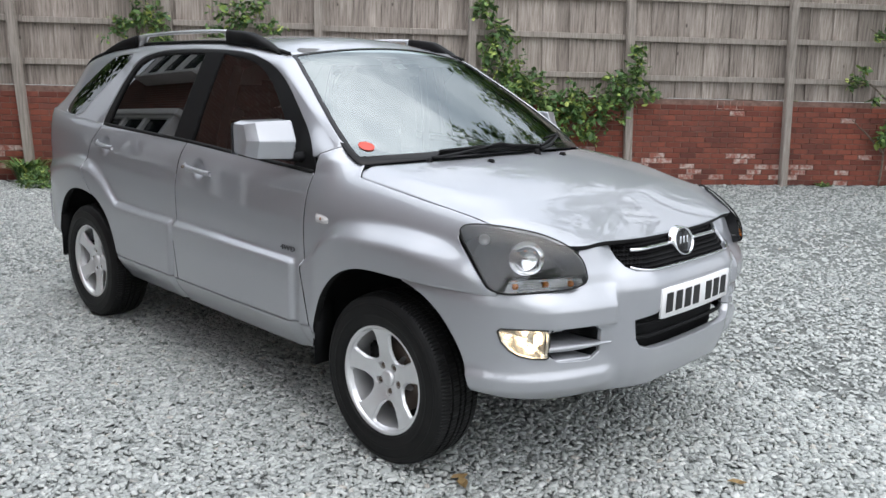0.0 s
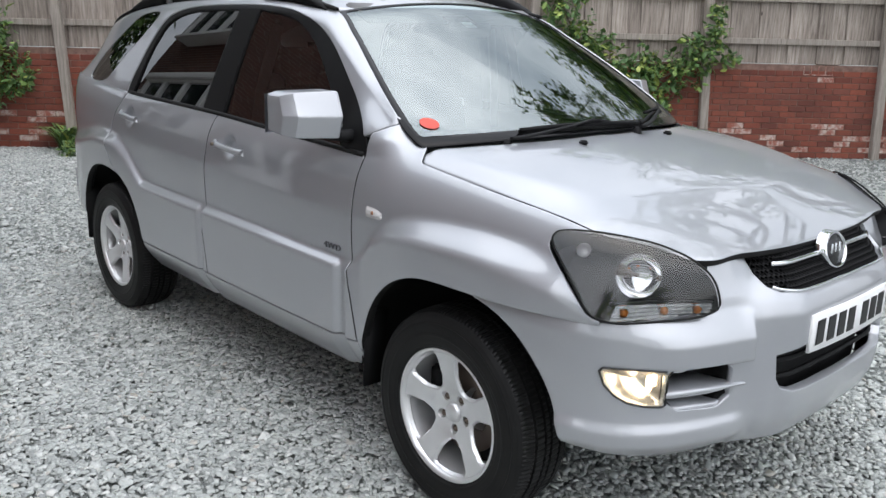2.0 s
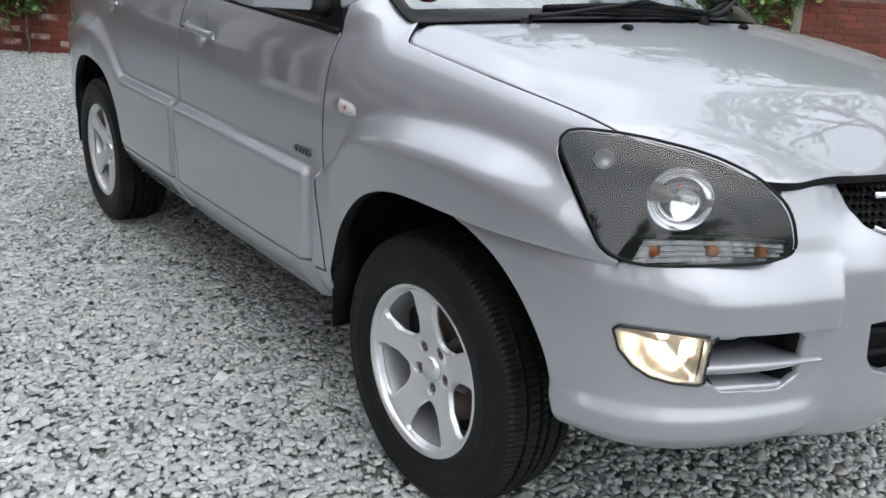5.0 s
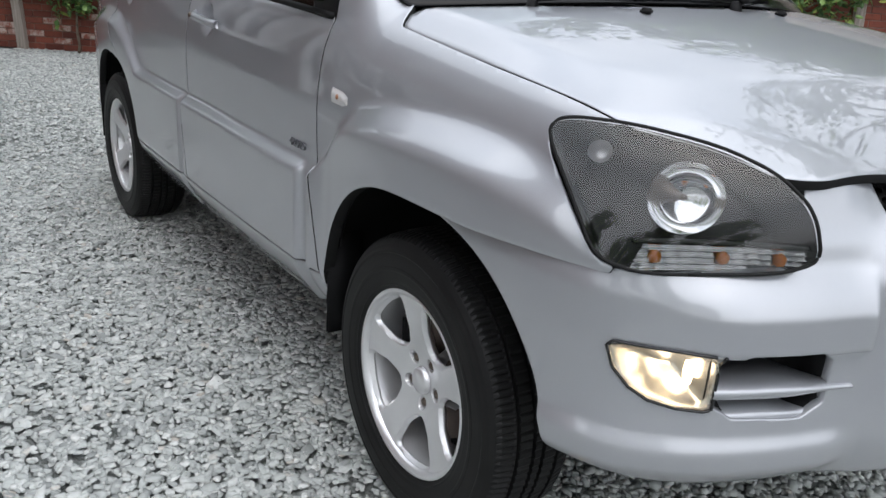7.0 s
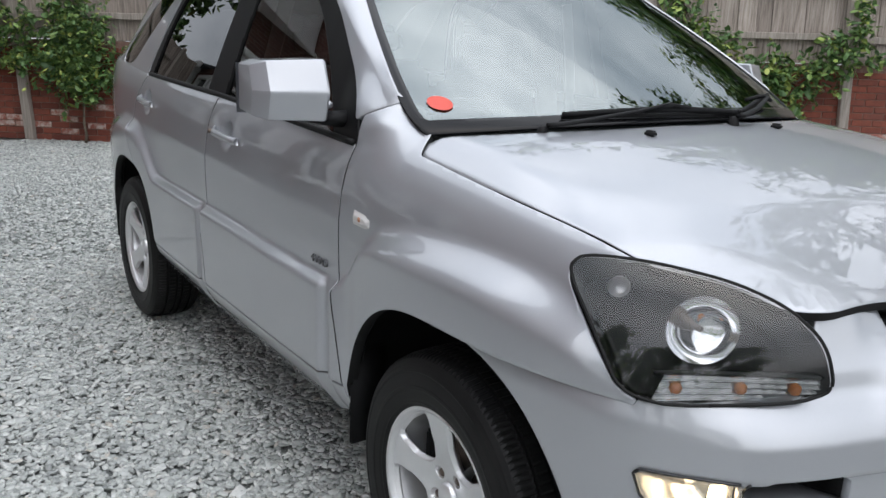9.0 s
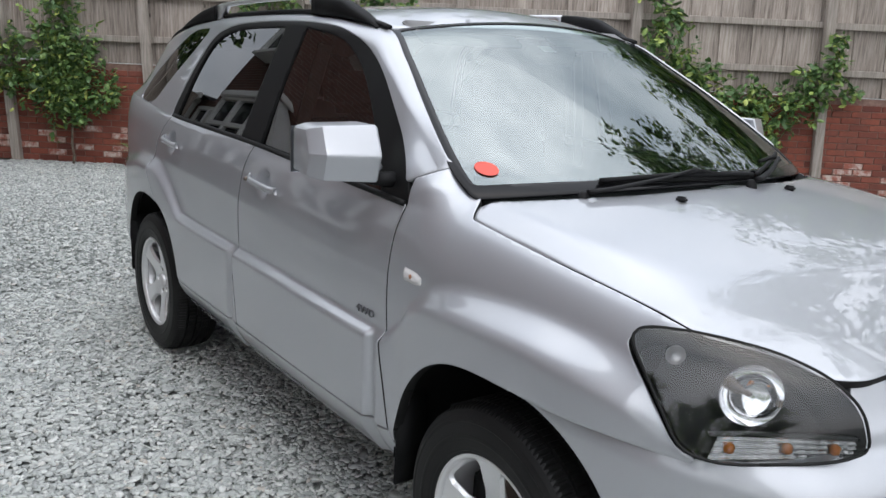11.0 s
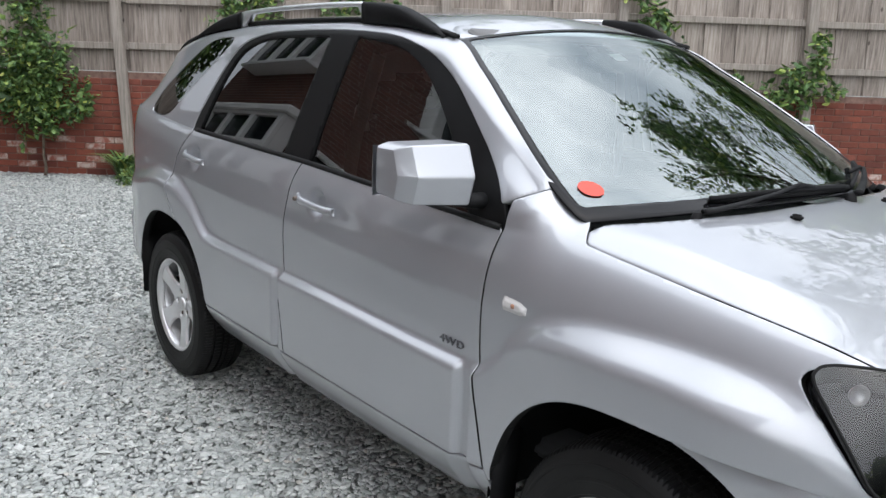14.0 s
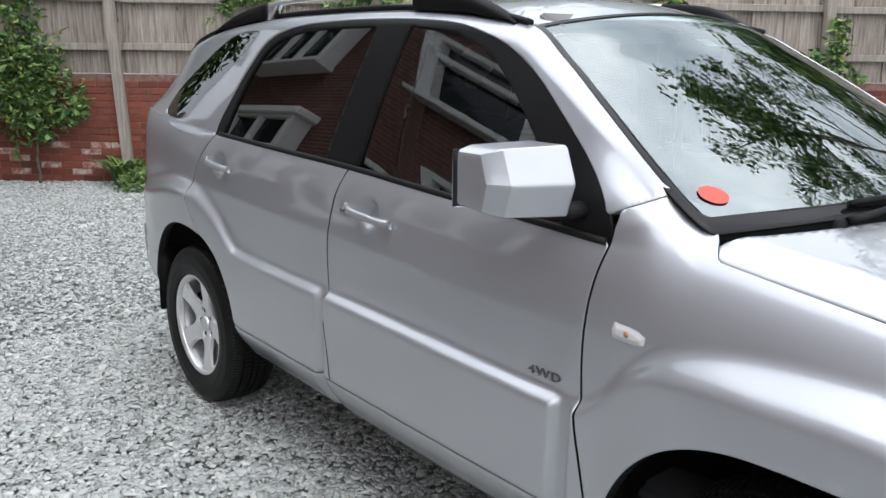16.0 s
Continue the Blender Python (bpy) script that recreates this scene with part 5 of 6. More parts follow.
padded("rear_view_mirror", (0.03, 0.24, 0.065), (0.47, 0.0, 1.52), 10, TRIM, car, "dark rear-view mirror", 0.012)
for sy in (-1, 1):
    padded("sun_visor", (0.16, 0.42, 0.02), (0.36, sy * 0.30, 1.575), 24, GREYTRIM, car, "grey sun visor", 0.008)
    v, f = tube([(-0.22, sy * 0.715, 1.05), (-0.20, sy * 0.66, 1.35), (-0.17, sy * 0.57, 1.56)], 0.05, 8)
    link("inner_pillar", v, f, TRIM, car, "grey pillar trim")
    v, f = tube([(-0.075, sy * 0.725, 1.02), (-0.055, sy * 0.695, 1.25), (-0.025, sy * 0.625, 1.52)], 0.028, 8, 0.25)
    link("seat_belt", v, f, GREYTRIM, car, "pale grey seat belt strap")
padded("cabin_floor", (2.6, 1.36, 0.06), (-0.3, 0, 0.46), 0, TRIM, car, "dark carpet floor", 0.02)
padded("load_floor", (0.75, 1.2, 0.30), (-1.6, 0, 0.72), 0, TRIM, car, "dark load floor", 0.02)
rim = [on_screen(-0.670 + 0.028 * math.cos(2 * math.pi * i / 28), 0.131 + 0.033 * math.sin(2 * math.pi * i / 28), -0.003) for i in range(28)]
link("red_sticker", rim + [on_screen(-0.670, 0.131, -0.003)], [[i, (i + 1) % 28, 28] for i in range(28)], RED_PAPER, car, "round red paper sticker in the windscreen")
panel("paper_sheet", lambda a, b: (1.06 + 0.14 * b, 0.20 + 0.21 * a, 1.128 + 0.004 * math.sin(5 * a)), (0, 1, 6), (0, 1, 6), WHITE_PAPER, car, depth=0.001, outward=Vector((0, 0, 1)), label="white paper sheet on the dashboard")
v, f = skirted(*sheet(lambda a, b: on_screen(-0.097 + 0.026 * a, 0.79 + 0.022 * b, -0.012), -1, 1, 2, -1, 1, 2), 0.001, 0.0002, Vector((1, 0, 1)))
link("windscreen_label", v, f, WHITE_PAPER, car, "small white label in the windscreen")


# ---- wall, fence and plants ----
def brick_wall():
    """A low wall in stretcher bond: the bricks nearest the car as single pieces, the rest as one mesh."""
    rng = random.Random(3)
    wall = tagged(new("wall_east"), "weathered red brick boundary wall", "wall", kind="structure")
    s0, s1, course, pitch = -5.0, 17.0, 0.0744, 0.225
    bm = box_bm(s1 - s0, 0.20, WALL_H - 0.006, at=((s0 + s1) / 2, 0.106, (WALL_H - 0.006) / 2))
    bed = part("mortar_bed", bm, MORTAR, wall, flat=True)
    bed.matrix_basis = wall_pose(0)

    def brick_mesh(length, seed):
        r = random.Random(seed)
        bm = box_bm(length, 0.10, 0.064, 0.004, 1)
        for q in bm.verts:
            q.co += Vector((r.uniform(-1, 1), r.uniform(-1, 1), r.uniform(-1, 1))) * 0.0012
        me = bpy.data.meshes.new("brick")
        bm.to_mesh(me)
        bm.free()
        return me

    meshes = {}
    for mat, key in ((BRICK, "r"), (CHALK, "c")):
        for n in range(4):
            me = brick_mesh(0.214, n)
            me.materials.append(mat)
            meshes[key, n] = me
    rv, rf, rk, count = [], [], [], 0
    rows = int(WALL_H / course)
    for row in range(rows):
        z = (row + 0.5) * course
        s = s0 + (0.1125 if row % 2 else 0.0)
        while s < s1:
            chalky = rng.random() < (0.34 if row in (1, 2, 3) else 0.16 if row in (4, 5) else 0.02)
            n = rng.randrange(4)
            out = rng.uniform(-0.002, 0.003)
            near = -0.55 < s < 1.75 or 9.75 < s < 12.05
            if near and count < 320:
                ob = new("brick", meshes["c" if chalky else "r", n])
                ob.parent = wall
                ob.matrix_basis = wall_pose(s, -0.047 + out, z)
                count += 1
            else:
                m = wall_pose(s, -0.047 + out, z)
                me = meshes["c" if chalky else "r", n]
                b = len(rv)
                rv += [m @ q.co for q in me.vertices]
                for p in me.polygons:
                    rf.append([b + i for i in p.vertices])
                    rk.append(1 if chalky else 0)
            s += pitch
    rest = link("bricks", rv, rf, BRICK, wall, flat=True, slots=[BRICK_REST, CHALK], kinds=rk)
    tagged(rest, "weathered red bricks", kind="stuff")
    # pale mortar left on the top course
    for i in range(5):
        part("mortar_smear", box_bm(0.010, 0.006, 0.105, 0.002, 1), CHALK, wall).matrix_basis = wall_pose(10.33 + 0.095 * i, 0.006, 1.118)
    part("mortar_smear", box_bm(0.40, 0.006, 0.012, 0.002, 1), CHALK, wall).matrix_basis = wall_pose(10.52, 0.006, 1.064)


k = Mat("brick_field", (0.3, 0.1, 0.06), 0.88)
k.color(k.mix(k.ramp(k.noise(22, 6, 0.7, kind="Place"), (0.45, grey(0.0)), (0.75, grey(0.55))), k.ramp(k.random(True), (0.0, (0.14, 0.037, 0.024)), (0.3, (0.23, 0.06, 0.036)), (0.7, (0.30, 0.082, 0.048)), (1.0, (0.22, 0.07, 0.048))), (0.12, 0.04, 0.032)))
k.bump(k.noise(90, 5, kind="Place"), 0.5, 0.004)
brick_colour = k.b.inputs["Base Color"].links[0].from_socket
k.color(k.mix(k.ramp(k.noise(1.5, 6, 0.65, kind="Place"), (0.42, grey(0.0)), (0.68, grey(0.7))), brick_colour, (0.085, 0.035, 0.028)))
BRICK_REST = k.m


def lean(s):
    return -0.045 * smooth(6.0, 9.0, s)


def fence():
    rng = random.Random(11)
    root = tagged(new("fence"), "weathered grey timber board fence above the brick wall", "fence")
    top = 2.78
    s, n = -5.0, 0
    while s < 17.0:
        w = rng.choice((0.15, 0.175, 0.19, 0.2, 0.21)) 
        h = top + rng.uniform(-0.02, 0.02) - WALL_H - 0.004
        bm = box_bm(w - 0.004 if n % 2 else w + 0.035, 0.018, h, 0.003, 1, at=(0, 0, h / 2))
        for q in bm.verts:
            q.co.x += lean(s) * q.co.z
        ob = part("board", bm, BOARD, root, flat=True)
        ob.matrix_basis = wall_pose(s + w / 2, -0.075 - (0.0 if n % 2 else 0.020) + rng.uniform(-0.004, 0.004), WALL_H + 0.004) @ Matrix.Rotation(rng.uniform(-0.006, 0.006), 4, "Y") @ Matrix.Rotation(0.05 + rng.uniform(-0.03, 0.03), 4, "Z")
        s += w
        n += 1
    posts = [-3.9, -2.15, -0.41, 1.28, 3.05, 4.86, 6.86, 9.08, 11.40, 13.6, 15.6]
    for i, s in enumerate(posts):
        bm = box_bm(0.105, 0.09, 2.86, 0.008, 2, at=(0, 0, 1.41))
        for q in bm.verts:
            q.co.x += (lean(s) - 0.05 * (1 - smooth(2.0, 4.0, s))) * q.co.z + 0.006 * math.sin(q.co.z * 2 + i)
        part("fence_post", bm, POST, root, "square grey timber post", flat=True).matrix_basis = wall_pose(s, 0.048, -0.02)
    for a, b in zip(posts, posts[1:]):
        for z in (1.475, 1.985, 2.50):
            dz = rng.uniform(-0.012, 0.012)
            m = wall_pose((a + b) / 2 + lean(a) * z, -0.038, z + dz) @ Matrix.Rotation(rng.uniform(-0.004, 0.004), 4, "Y") @ Matrix.Rotation(math.pi / 2, 4, "Y")
            bm2 = box_bm(0.075, 0.055, b - a - 0.004, 0.006, 1)
            part("rail", bm2, POST, root, "horizontal timber rail", flat=True).matrix_basis = m


def leaves(points, size, rng, droop=0.4, ratio=0.55):
    """Small folded leaves at points: a diamond of four triangles each."""
    n = len(points)
    p = np.array(points)
    az = rng.uniform(0, 2 * np.pi, n)
    el = rng.normal(-droop, 0.5, n)
    d = np.stack([np.cos(az) * np.cos(el), np.sin(az) * np.cos(el), np.sin(el)], 1)
    up = rng.normal(0, 0.5, (n, 3)) + np.array([0, 0, 1.0])
    s = np.cross(d, up)
    s /= np.linalg.norm(s, axis=1, keepdims=True) + 1e-9
    nrm = np.cross(s, d)
    L = size * rng.lognormal(0, 0.28, (n, 1))
    W = L * ratio * rng.uniform(0.8, 1.2, (n, 1)) * 0.5
    pts = [p, p + d * L * 0.35 + s * W - nrm * W * 0.35, p + d * L * 0.75 + s * W * 0.7 - nrm * W * 0.25, p + d * L - nrm * L * 0.1, p + d * L * 0.75 - s * W * 0.7 - nrm * W * 0.25, p + d * L * 0.35 - s * W - nrm * W * 0.35, p + d * L * 0.55]
    v = np.stack(pts, 1).reshape(-1, 3)
    f = []
    for i in range(n):
        b = i * 7
        f += [[b, b + 1, b + 6], [b + 1, b + 2, b + 6], [b + 2, b + 3, b + 6], [b + 3, b + 4, b + 6], [b + 4, b + 5, b + 6], [b + 5, b, b + 6]]
    return v, f


def shrub(name, label, category, base, stems, clumps, count, size, seed, mat=None, out=0.12):
    """A plant against the wall: stems as bars, leaves in clumps (s, z, radius) along it."""
    rng = np.random.default_rng(seed)
    root = tagged(new(name), label, category)
    for stem in stems:
        pts = [wall_at(s, o, z) for s, o, z in stem]
        fine = []
        for i in range(len(pts) - 1):
            for t in (0, 0.33, 0.66):
                fine.append(pts[i].lerp(pts[i + 1], t) + Vector(rng.normal(0, 0.006, 3)))
        fine.append(pts[-1])
        v, f = tube(fine, lambda t: 0.017 * (1 - 0.75 * t), 7)
        link("stem", v, f, BARK, root, "thin brown stem")
    pts = []
    weights = np.array([c[2] ** 2 for c in clumps])
    for (s, z, r), share in zip(clumps, weights / weights.sum()):
        m = int(count * share)
        twigs = max(3, int(m / 9))
        for _ in range(twigs):
            a = rng.normal(0, 0.5, 3) * r
            tip = a + rng.normal(0, 0.35, 3) * r
            for q in range(9):
                t = rng.uniform()
                d = a * (1 - t) + tip * t + rng.normal(0, 0.018, 3)
                pts.append(tuple(wall_at(s + d[0], max(0.03, out + 0.5 * abs(d[1]) + 0.05 * d[1]), max(0.03, z + d[2]))))
    v, f = leaves(pts, size, rng)
    crown = link("foliage", v, f, mat or LEAF, root, "green leaves", flat=True)
    return root


brick_wall()
fence()
shrub("espalier_tree", "young trained fruit tree with dense green leaves against the brick wall", "tree", 0.32,
      [[(0.32, 0.12, -0.02), (0.31, 0.12, 0.35), (0.33, 0.12, 0.75), (0.30, 0.12, 1.3), (0.28, 0.12, 1.9)], [(0.33, 0.12, 0.55), (0.05, 0.12, 0.75), (-0.25, 0.13, 0.95)], [(0.33, 0.12, 0.52), (0.55, 0.13, 0.72), (0.80, 0.14, 0.90)]],
      [(0.30, 1.78, 0.20), (0.18, 1.45, 0.30), (0.42, 1.35, 0.26), (0.20, 1.10, 0.33), (0.40, 1.00, 0.28), (0.22, 0.80, 0.28), (0.38, 0.66, 0.20), (0.12, 0.98, 0.25), (0.68, 0.74, 0.13), (0.80, 0.92, 0.13), (0.86, 0.80, 0.10), (0.25, 2.05, 0.16)], 4600, 0.066, 5)
shrub("espalier_tree", "small trained fruit tree with green leaves beside a fence post", "tree", -0.8,
      [[(-0.85, 0.12, -0.02), (-0.86, 0.12, 0.6), (-0.84, 0.12, 1.3), (-0.85, 0.12, 2.0)], [(-0.86, 0.12, 0.9), (-0.55, 0.14, 1.1), (-0.2, 0.15, 1.12)]],
      [(-0.85, 1.5, 0.30), (-0.75, 1.1, 0.28), (-0.42, 1.02, 0.20), (-0.20, 0.98, 0.16), (-0.42, 1.38, 0.20), (-0.9, 1.9, 0.25)], 2200, 0.066, 6)
shrub("climbing_plant", "leafy green climber trained along the timber fence", "plant", 8.0,
      [[(7.9, 0.12, -0.02), (7.85, 0.12, 0.5), (7.6, 0.13, 1.1), (7.2, 0.14, 1.7), (7.1, 0.12, 2.1)], [(7.9, 0.12, 0.4), (8.3, 0.13, 0.9), (8.8, 0.14, 1.2), (9.2, 0.14, 1.7)]],
      [(7.15, 1.75, 0.24), (7.35, 1.45, 0.30), (7.20, 2.0, 0.16), (7.55, 1.25, 0.28), (7.9, 1.1, 0.27), (8.2, 1.15, 0.25), (8.2, 0.85, 0.24), (8.55, 1.1, 0.25), (8.85, 1.25, 0.26), (9.0, 1.5, 0.20), (9.1, 1.75, 0.13), (8.0, 0.75, 0.22), (9.25, 1.25, 0.12), (6.95, 2.3, 0.18), (8.45, 0.7, 0.16)], 3600, 0.075, 8)
shrub("climbing_plant", "bright green climber showing above the car's roof", "plant", 3.4,
      [[(2.9, 0.12, -0.02), (2.85, 0.12, 0.9), (2.7, 0.13, 1.7), (2.65, 0.12, 2.3)], [(2.9, 0.12, 0.8), (3.5, 0.13, 1.5), (4.0, 0.14, 2.2)]],
      [(2.45, 1.93, 0.14), (2.70, 2.10, 0.22), (2.85, 1.85, 0.18), (3.80, 2.05, 0.20), (4.05, 2.2, 0.22), (3.6, 1.8, 0.2), (4.3, 1.95, 0.12), (2.6, 2.4, 0.2)], 1500, 0.065, 9)
shrub("espalier_tree", "thin young tree with sparse green leaves by the wall", "tree", 12.9,
      [[(12.85, 0.12, -0.02), (12.86, 0.12, 0.5), (12.83, 0.12, 1.2), (12.85, 0.12, 2.3)], [(12.85, 0.12, 1.2), (12.5, 0.13, 1.45), (12.1, 0.14, 1.5)], [(12.85, 0.12, 1.9), (12.6, 0.13, 2.1), (12.4, 0.13, 2.2)], [(12.85, 0.12, 0.5), (12.5, 0.13, 0.8), (12.3, 0.13, 0.95)]],
      [(12.55, 2.18, 0.13), (12.75, 2.25, 0.16), (12.2, 1.50, 0.11), (12.42, 1.55, 0.10), (12.82, 0.70, 0.15), (12.95, 0.85, 0.15), (12.6, 1.25, 0.06), (12.95, 1.9, 0.14)], 420, 0.085, 10)


def ground_plant(name, label, category, at, seed, blades=0, leaf=0, reach=0.3, height=0.35, size=0.05):
    rng = np.random.default_rng(seed)
    root = tagged(new(name), label, category)
    root.location = (at[0], at[1], 0)
    if blades:
        v, f = [], []
        for i in range(blades):
            a, l = rng.uniform(0, 2 * np.pi), rng.uniform(0.6, 1.0)
            o = Vector((rng.normal(0, 0.05), rng.normal(0, 0.05), 0))
            d, s = Vector((math.cos(a), math.sin(a), 0)), Vector((-math.sin(a), math.cos(a), 0))
            b = len(v)
            for t in (0, 0.35, 0.7, 1.0):
                c = o + d * (reach * l * t ** 1.3) + Vector((0, 0, height * l * (t * 1.5 - t * t * 0.9)))
                w = 0.020 * (1 - t) ** 0.6 + 0.001
                v += [c + s * w, c - s * w]
            f += [[b + 2 * q, b + 2 * q + 1, b + 2 * q + 3, b + 2 * q + 2] for q in range(3)]
        link("foliage", v, f, LEAF, root, "long arching leaves", flat=True)
    if leaf:
        p = rng.normal(0, 1, (leaf, 3))
        p /= np.linalg.norm(p, axis=1, keepdims=True)
        p *= rng.uniform(0.6, 1, (leaf, 1)) * np.array([reach, reach, height])
        p[:, 2] = abs(p[:, 2])
        v, f = leaves([tuple(q) for q in p], size, rng, -0.3)
        link("foliage", v, f, LEAF, root, "small green leaves", flat=True)


ground_plant("strap_leaved_plant", "clump of broad strap leaves at the wall foot", "plant", (-7.25, 0.88), 3, blades=90, reach=0.42, height=0.52)
ground_plant("low_shrub", "low dark green shrub on the gravel by the wall", "shrub", (-6.85, 0.92), 4, leaf=800, reach=0.30, height=0.24, size=0.04)
ground_plant("weed_tuft", "small green weed tuft at the wall foot", "plant", wall_at(12.0, 0.12)[:2], 5, blades=30, leaf=80, reach=0.10, height=0.07, size=0.03)


def fallen_leaf(x, y, turn, color, label):
    m = Mat("dry_leaf", color, 0.8)
    m.color(m.mix(m.noise(60, 4), color, tuple(c * 0.45 for c in color)))
    v = [(0, 0, 0), (0.02, 0.018, 0.006), (0.05, 0.02, 0.004), (0.075, 0, 0.010), (0.05, -0.022, 0.006), (0.02, -0.016, 0.009), (0.038, 0, -0.002)]
    f = [[0, 1, 6], [1, 2, 6], [2, 3, 6], [3, 4, 6], [4, 5, 6], [5, 0, 6]]
    ob = tagged(link("fallen_leaf", v, f, m.m, flat=True), label, "leaf", "fallen leaves")
    ob.matrix_basis = Matrix.Translation((x, y, 0.016)) @ Matrix.Rotation(turn, 4, "Z")


for x, y, turn in ((2.36, -0.02, 0.4), (1.71, -0.80, 2.6), (1.62, -0.79, 1.1)):
    fallen_leaf(x, y, turn, (0.36, 0.24, 0.10), "dry curled brown leaf on the gravel")


# ---- behind the camera: the house; out of view: trees, some added to shade ----
H_O, H_U = Vector((5.8, -4.15, 0.0)), Vector((-1.0, -0.02, 0.0)).normalized()
H_TURN = math.atan2(H_U.y, H_U.x)


def house_pose(s, out=0.0, z=0.0):
    n = Vector((H_U.y, -H_U.x, 0.0))
    n = n if n.y > 0 else -n
    return Matrix.Translation(H_O + H_U * s + n * out + Vector((0, 0, z))) @ Matrix.Rotation(H_TURN, 4, "Z")


k = Mat("house_brick", (0.22, 0.08, 0.05), 0.9)
bt = k.n.new("ShaderNodeTexBrick")
bt.inputs["Scale"].default_value = 1.0
bt.inputs["Brick Width"].default_value, bt.inputs["Row Height"].default_value, bt.inputs["Mortar Size"].default_value = 0.225, 0.075, 0.006
bt.inputs["Color1"].default_value, bt.inputs["Color2"].default_value, bt.inputs["Mortar"].default_value = (0.15, 0.06, 0.043, 1), (0.105, 0.042, 0.032, 1), (0.22, 0.19, 0.175, 1)
mp = k.n.new("ShaderNodeMapping")
mp.inputs["Rotation"].default_value = (radians(90), 0, 0)
k.l.new(k.c.outputs["Object"], mp.inputs[0])
k.l.new(mp.outputs[0], bt.inputs["Vector"])
k.color(bt.outputs["Color"])
HOUSEBRICK = k.m
PANE = Mat("house_pane", (0.02, 0.024, 0.03), 0.06, 0.0).m


def house():
    root = tagged(new("house"), "red brick house with white framed windows", "house")
    length, eaves, depth = 30.0, 5.75, 7.0
    # beyond tall the house drops to a made-up low wing, opening sky for the fence
    start, tall, low = 4.3, 17.4, 2.95
    holes = [(11.35, 1.5, 0.30, 1.95), (9.2, 1.5, 1.15, 1.50), (17.3, 1.8, 0.85, 1.9), (14.3, 3.1, 0.85, 2.05), (20.0, 2.6, 0.85, 2.0), (9.5, 1.1, 3.60, 1.10), (14.8, 2.6, 4.15, 1.40)]

    def open_wall(s, z):
        g = 1.0
        for c, w, z0, h in holes:
            g = min(g, max(abs(s - c) - w / 2, abs(z - z0 - h / 2) - h / 2))
        return g

    ss = sorted({start, tall, length} | {c - w / 2 for c, w, _, _ in holes} | {c + w / 2 for c, w, _, _ in holes})
    zs = sorted({0.0, low, eaves} | {z for _, _, z, _ in holes} | {z + h for _, _, z, h in holes})
    bm = bmesh.new()
    for a, b in zip(ss, ss[1:]):
        for c, d in zip(zs, zs[1:]):
            if open_wall((a + b) / 2, (c + d) / 2) > 0 and ((a + b) / 2 < tall or (c + d) / 2 < low):
                bmesh.ops.create_cube(bm, size=1, matrix=Matrix.Translation(((a + b) / 2, 0.15, (c + d) / 2)) @ Matrix.Diagonal((b - a, 0.30, d - c, 1)))
    front = part("wall", bm, HOUSEBRICK, root, "red brick front wall", flat=True)
    front.matrix_basis = house_pose(0)
    flip = 1.0 if (house_pose(0).to_3x3() @ Vector((0, 1, 0))).y < 0 else -1.0
    for a, b, top, name in ((start, tall, eaves, "red brick body"), (tall, length, low, "red brick wing kept low to let light reach the fence")):
        bm = box_bm(b - a, depth, top, at=((a + b) / 2, flip * (depth / 2 + 0.35), top / 2))
        part("wall", bm, HOUSEBRICK, root, name, flat=True).matrix_basis = house_pose(0)
    for a, b, top, rise, name in ((start - 0.3, tall + 0.3, eaves, 2.1, "dark slate roof"), (tall + 0.32, length + 0.3, low, 0.9, "low slate roof of the made-up wing")):
        bm = bmesh.new()
        y0, y1, ym, zr = -0.4 * flip, flip * (depth + 0.8), flip * (depth / 2 + 0.2), top + rise
        vs = [bm.verts.new(p) for p in ((a, y0, top), (b, y0, top), (b, ym, zr), (a, ym, zr), (a, y1, top), (b, y1, top))]
        for q in ((0, 1, 2, 3), (3, 2, 5, 4), (0, 3, 4), (1, 5, 2), (0, 4, 5, 1)):
            bm.faces.new([vs[i] for i in q])
        part("roof", bm, SLATE, root, name, flat=True).matrix_basis = house_pose(0)
        part("gutter", box_bm(b - a + 0.1, 0.12, 0.14, 0.02, 1, at=((a + b) / 2, -0.36 * flip, top - 0.04)), WHITE, root, "white gutter and fascia").matrix_basis = house_pose(0)
    for c, w, z0, h in holes:
        win = new("window")
        win.parent = root
        win.matrix_basis = house_pose(c, 0, z0)
        n = 3 if w > 2 else 2 if w > 1.2 else 1
        bay = 0.35 if w > 2 else 0.0
        for i in range(n + 1):
            part("frame", box_bm(0.15, 0.10, h, 0.01, 1, at=(-w / 2 + w * i / n, -flip * bay, h / 2)), WHITE, win, flat=True)
        for z in (0.04, h * 0.68, h - 0.04):
            part("frame", box_bm(w, 0.10, 0.10, 0.01, 1, at=(0, -flip * bay * 0.99, z)), WHITE, win, flat=True)
        part("pane", box_bm(w - 0.02, 0.02, h - 0.02, at=(0, 0.05 * flip - flip * bay, h / 2)), PANE, win, flat=True)
        part("sill", box_bm(w + 0.2, 0.20 + bay, 0.07, 0.01, 1, at=(0, -flip * (0.04 + bay / 2), -0.04)), WHITE, win, flat=True)
        if bay:
            part("cornice", box_bm(w + 0.3, 0.5, 0.16, 0.03, 1, at=(0, -flip * 0.22, h + 0.06)), WHITE, win, flat=True)
            for sx in (-1, 1):
                part("bay_side", box_bm(0.06, bay, h, 0.01, 1, at=(sx * (w / 2 + 0.02), -flip * bay / 2, h / 2)), WHITE, win, flat=True)


house()


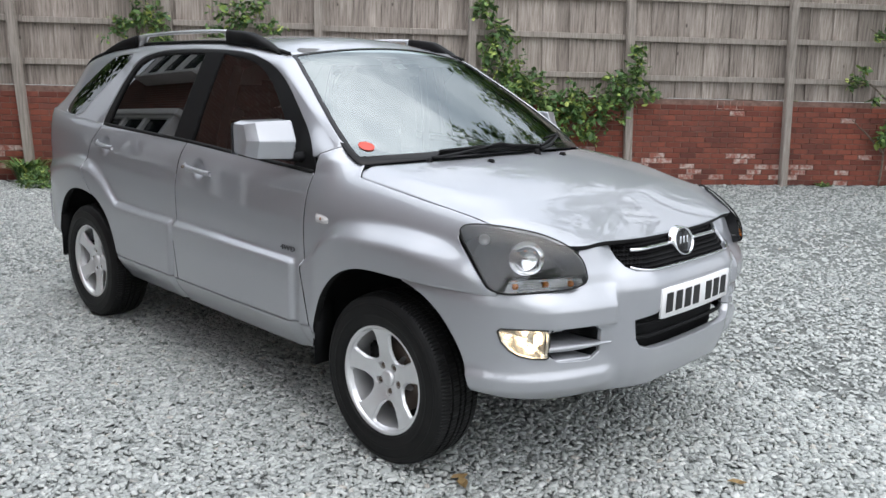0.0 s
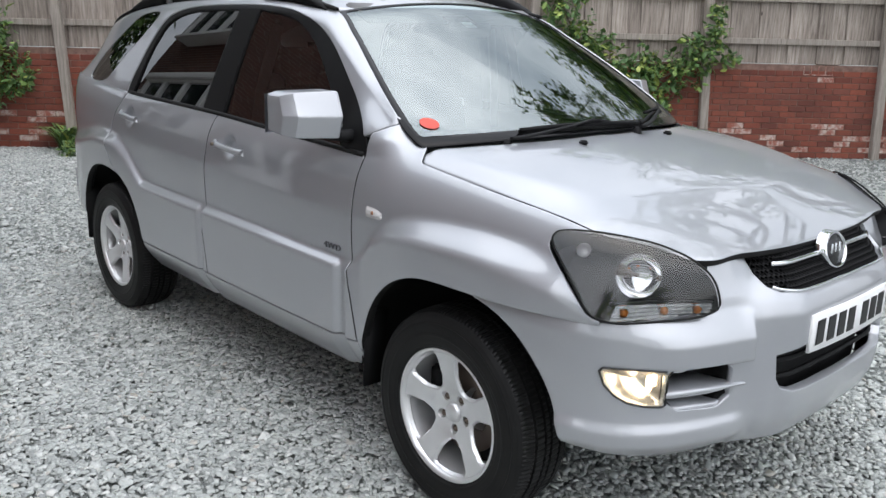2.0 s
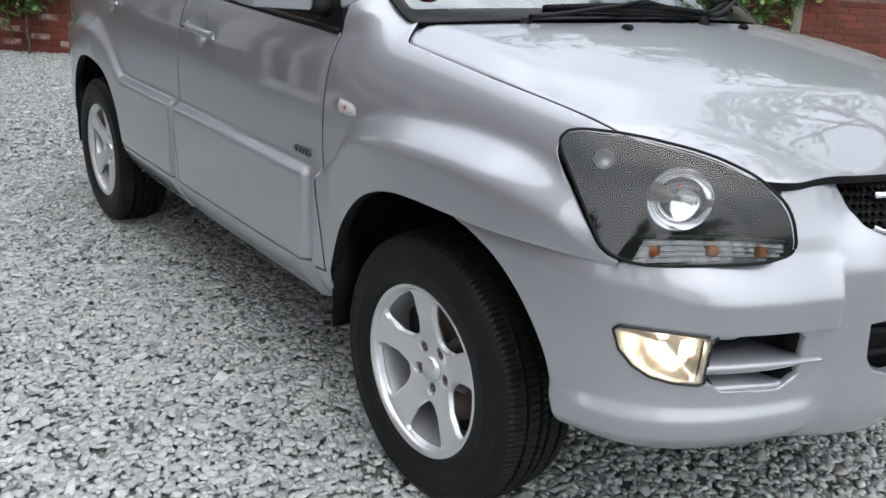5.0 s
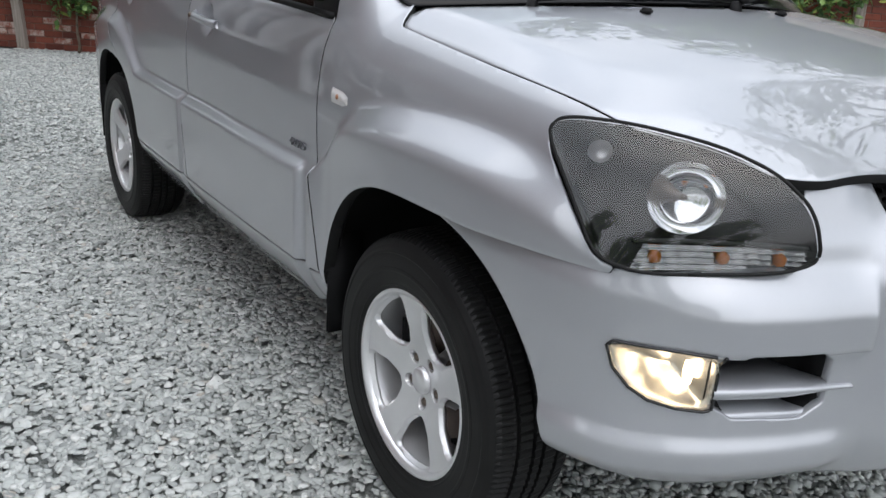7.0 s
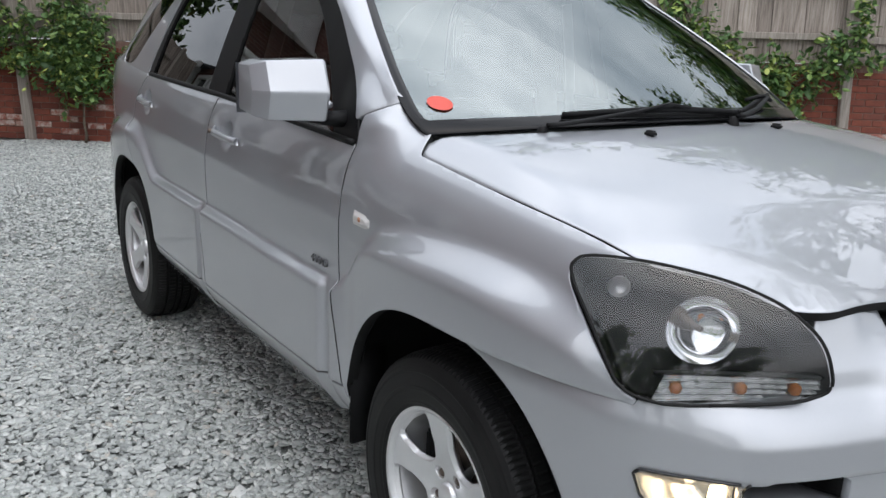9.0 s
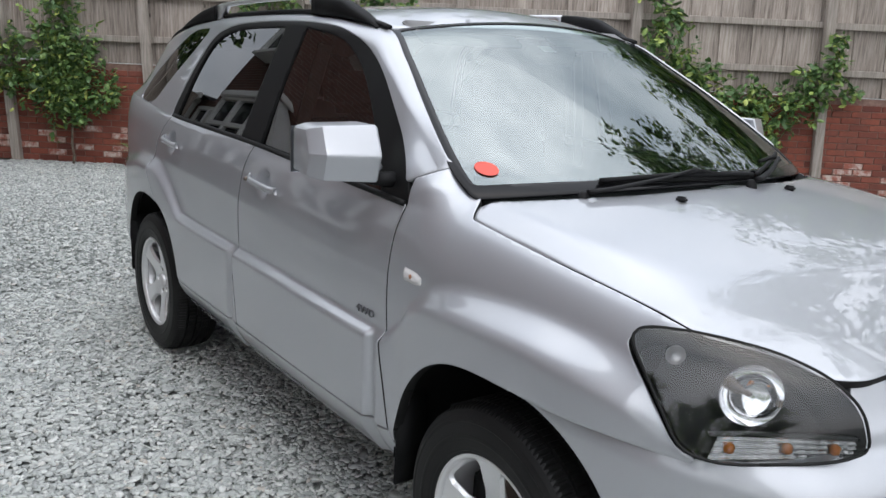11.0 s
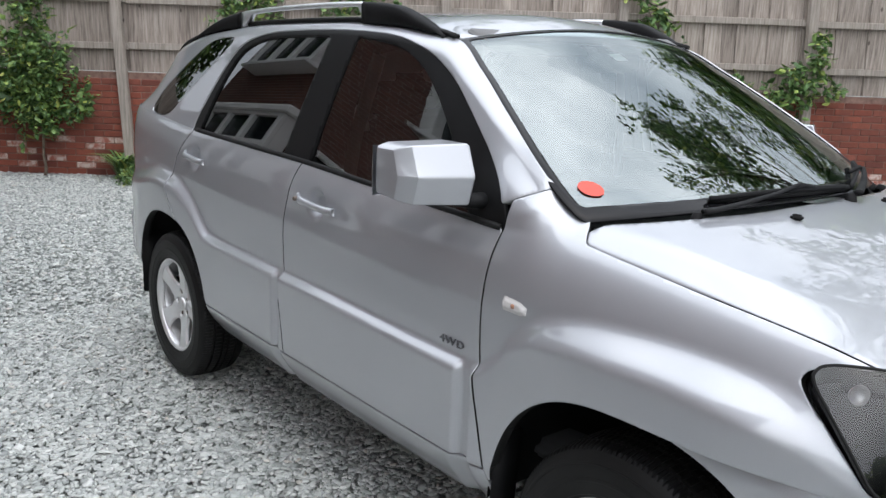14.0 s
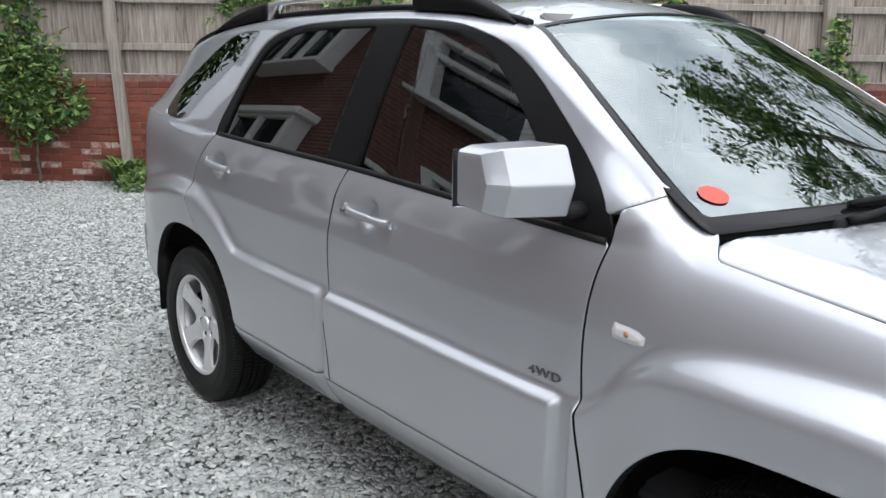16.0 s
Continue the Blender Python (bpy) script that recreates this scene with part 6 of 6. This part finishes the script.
def big_tree(at, height, spread, seed, count, leaf=0.15):
    rng = np.random.default_rng(seed)
    root = tagged(new("tree"), "tall leafy tree out of view, kept for reflections and shade", "tree")
    root.location = (at[0], at[1], 0)
    v, f = tube([(0, 0, -0.1), (0.05, 0.03, 1.5), (0.0, 0.08, 3.2), (0.1, 0.0, 5.0), (0.05, 0.05, height * 0.85)], lambda t: 0.22 * (1 - 0.85 * t), 10)
    link("trunk", v, f, BARK, root, "brown tapering trunk")
    tips = []
    for i in range(26):
        z = rng.uniform(0.28, 0.86) * height
        a = i * 2.4 + rng.uniform(-0.3, 0.3)
        reach = spread * math.sin(math.pi * min(0.97, (z / height - 0.12) / 0.9)) * rng.uniform(0.55, 1.1)
        pts = [Vector((0, 0, z)), Vector((math.cos(a) * reach * 0.5, math.sin(a) * reach * 0.5, z + 0.25 * reach)), Vector((math.cos(a) * reach, math.sin(a) * reach, z + 0.35 * reach))]
        v, f = tube([pts[0], pts[0].lerp(pts[1], 0.5), pts[1], pts[1].lerp(pts[2], 0.5), pts[2]], lambda t: 0.06 * (1 - 0.8 * t), 6)
        link("limb", v, f, BARK, root)
        tips += [pts[1].lerp(pts[2], t) for t in (0.0, 0.35, 0.7, 1.0)]
    pts = []
    each = count // len(tips)
    for c in tips:
        for _ in range(max(1, each // 22)):
            o = np.array(c) + rng.normal(0, 0.42, 3)
            for q in rng.normal(0, 0.17, (22, 3)):
                pts.append(tuple(o + q))
    v, f = leaves(pts, leaf, rng, 0.3, 0.6)
    link("crown", v, f, LEAF, root, "crown of green leaves", flat=True)


big_tree((-0.2, 12.6), 16.0, 4.8, 21, 15000)
# unseen tree added to shade the right side of the yard
big_tree((5.8, 12.6), 11.0, 4.2, 22, 11000)
for i, (x, y) in enumerate(((5.5, -15.0), (9.0, -13.5), (12.5, -12.0), (15.5, -9.0))):
    big_tree((x, y), 8.2 + 1.2 * math.sin(i * 1.7), 2.3, 51 + i, 5200, 0.22)
# another added out of view, blocking sky from the right-hand wall and gravel
big_tree((4.8, 7.4), 9.0, 3.4, 61, 9000, 0.17)
# added unseen tree, gives the quarter window a dark reflection
big_tree((-12.6, -1.2), 9.0, 3.2, 62, 15000, 0.22)
# from here on: unseen trees behind the fence, added for the bonnet to reflect
big_tree((-5.2, 11.8), 7.0, 3.0, 23, 5000)
big_tree((-9.6, 7.2), 6.6, 2.8, 24, 4500)
big_tree((-12.6, 1.6), 6.4, 2.8, 25, 4000)
for i, s in enumerate((4.0, 7.0, 9.8, 12.6, 15.6, 19.0)):
    p = wall_at(s, -3.2 - 0.5 * (i % 2))
    big_tree((p.x, p.y), 5.8 + 0.7 * math.sin(i * 2.1), 2.5, 31 + i, 5000, 0.20)
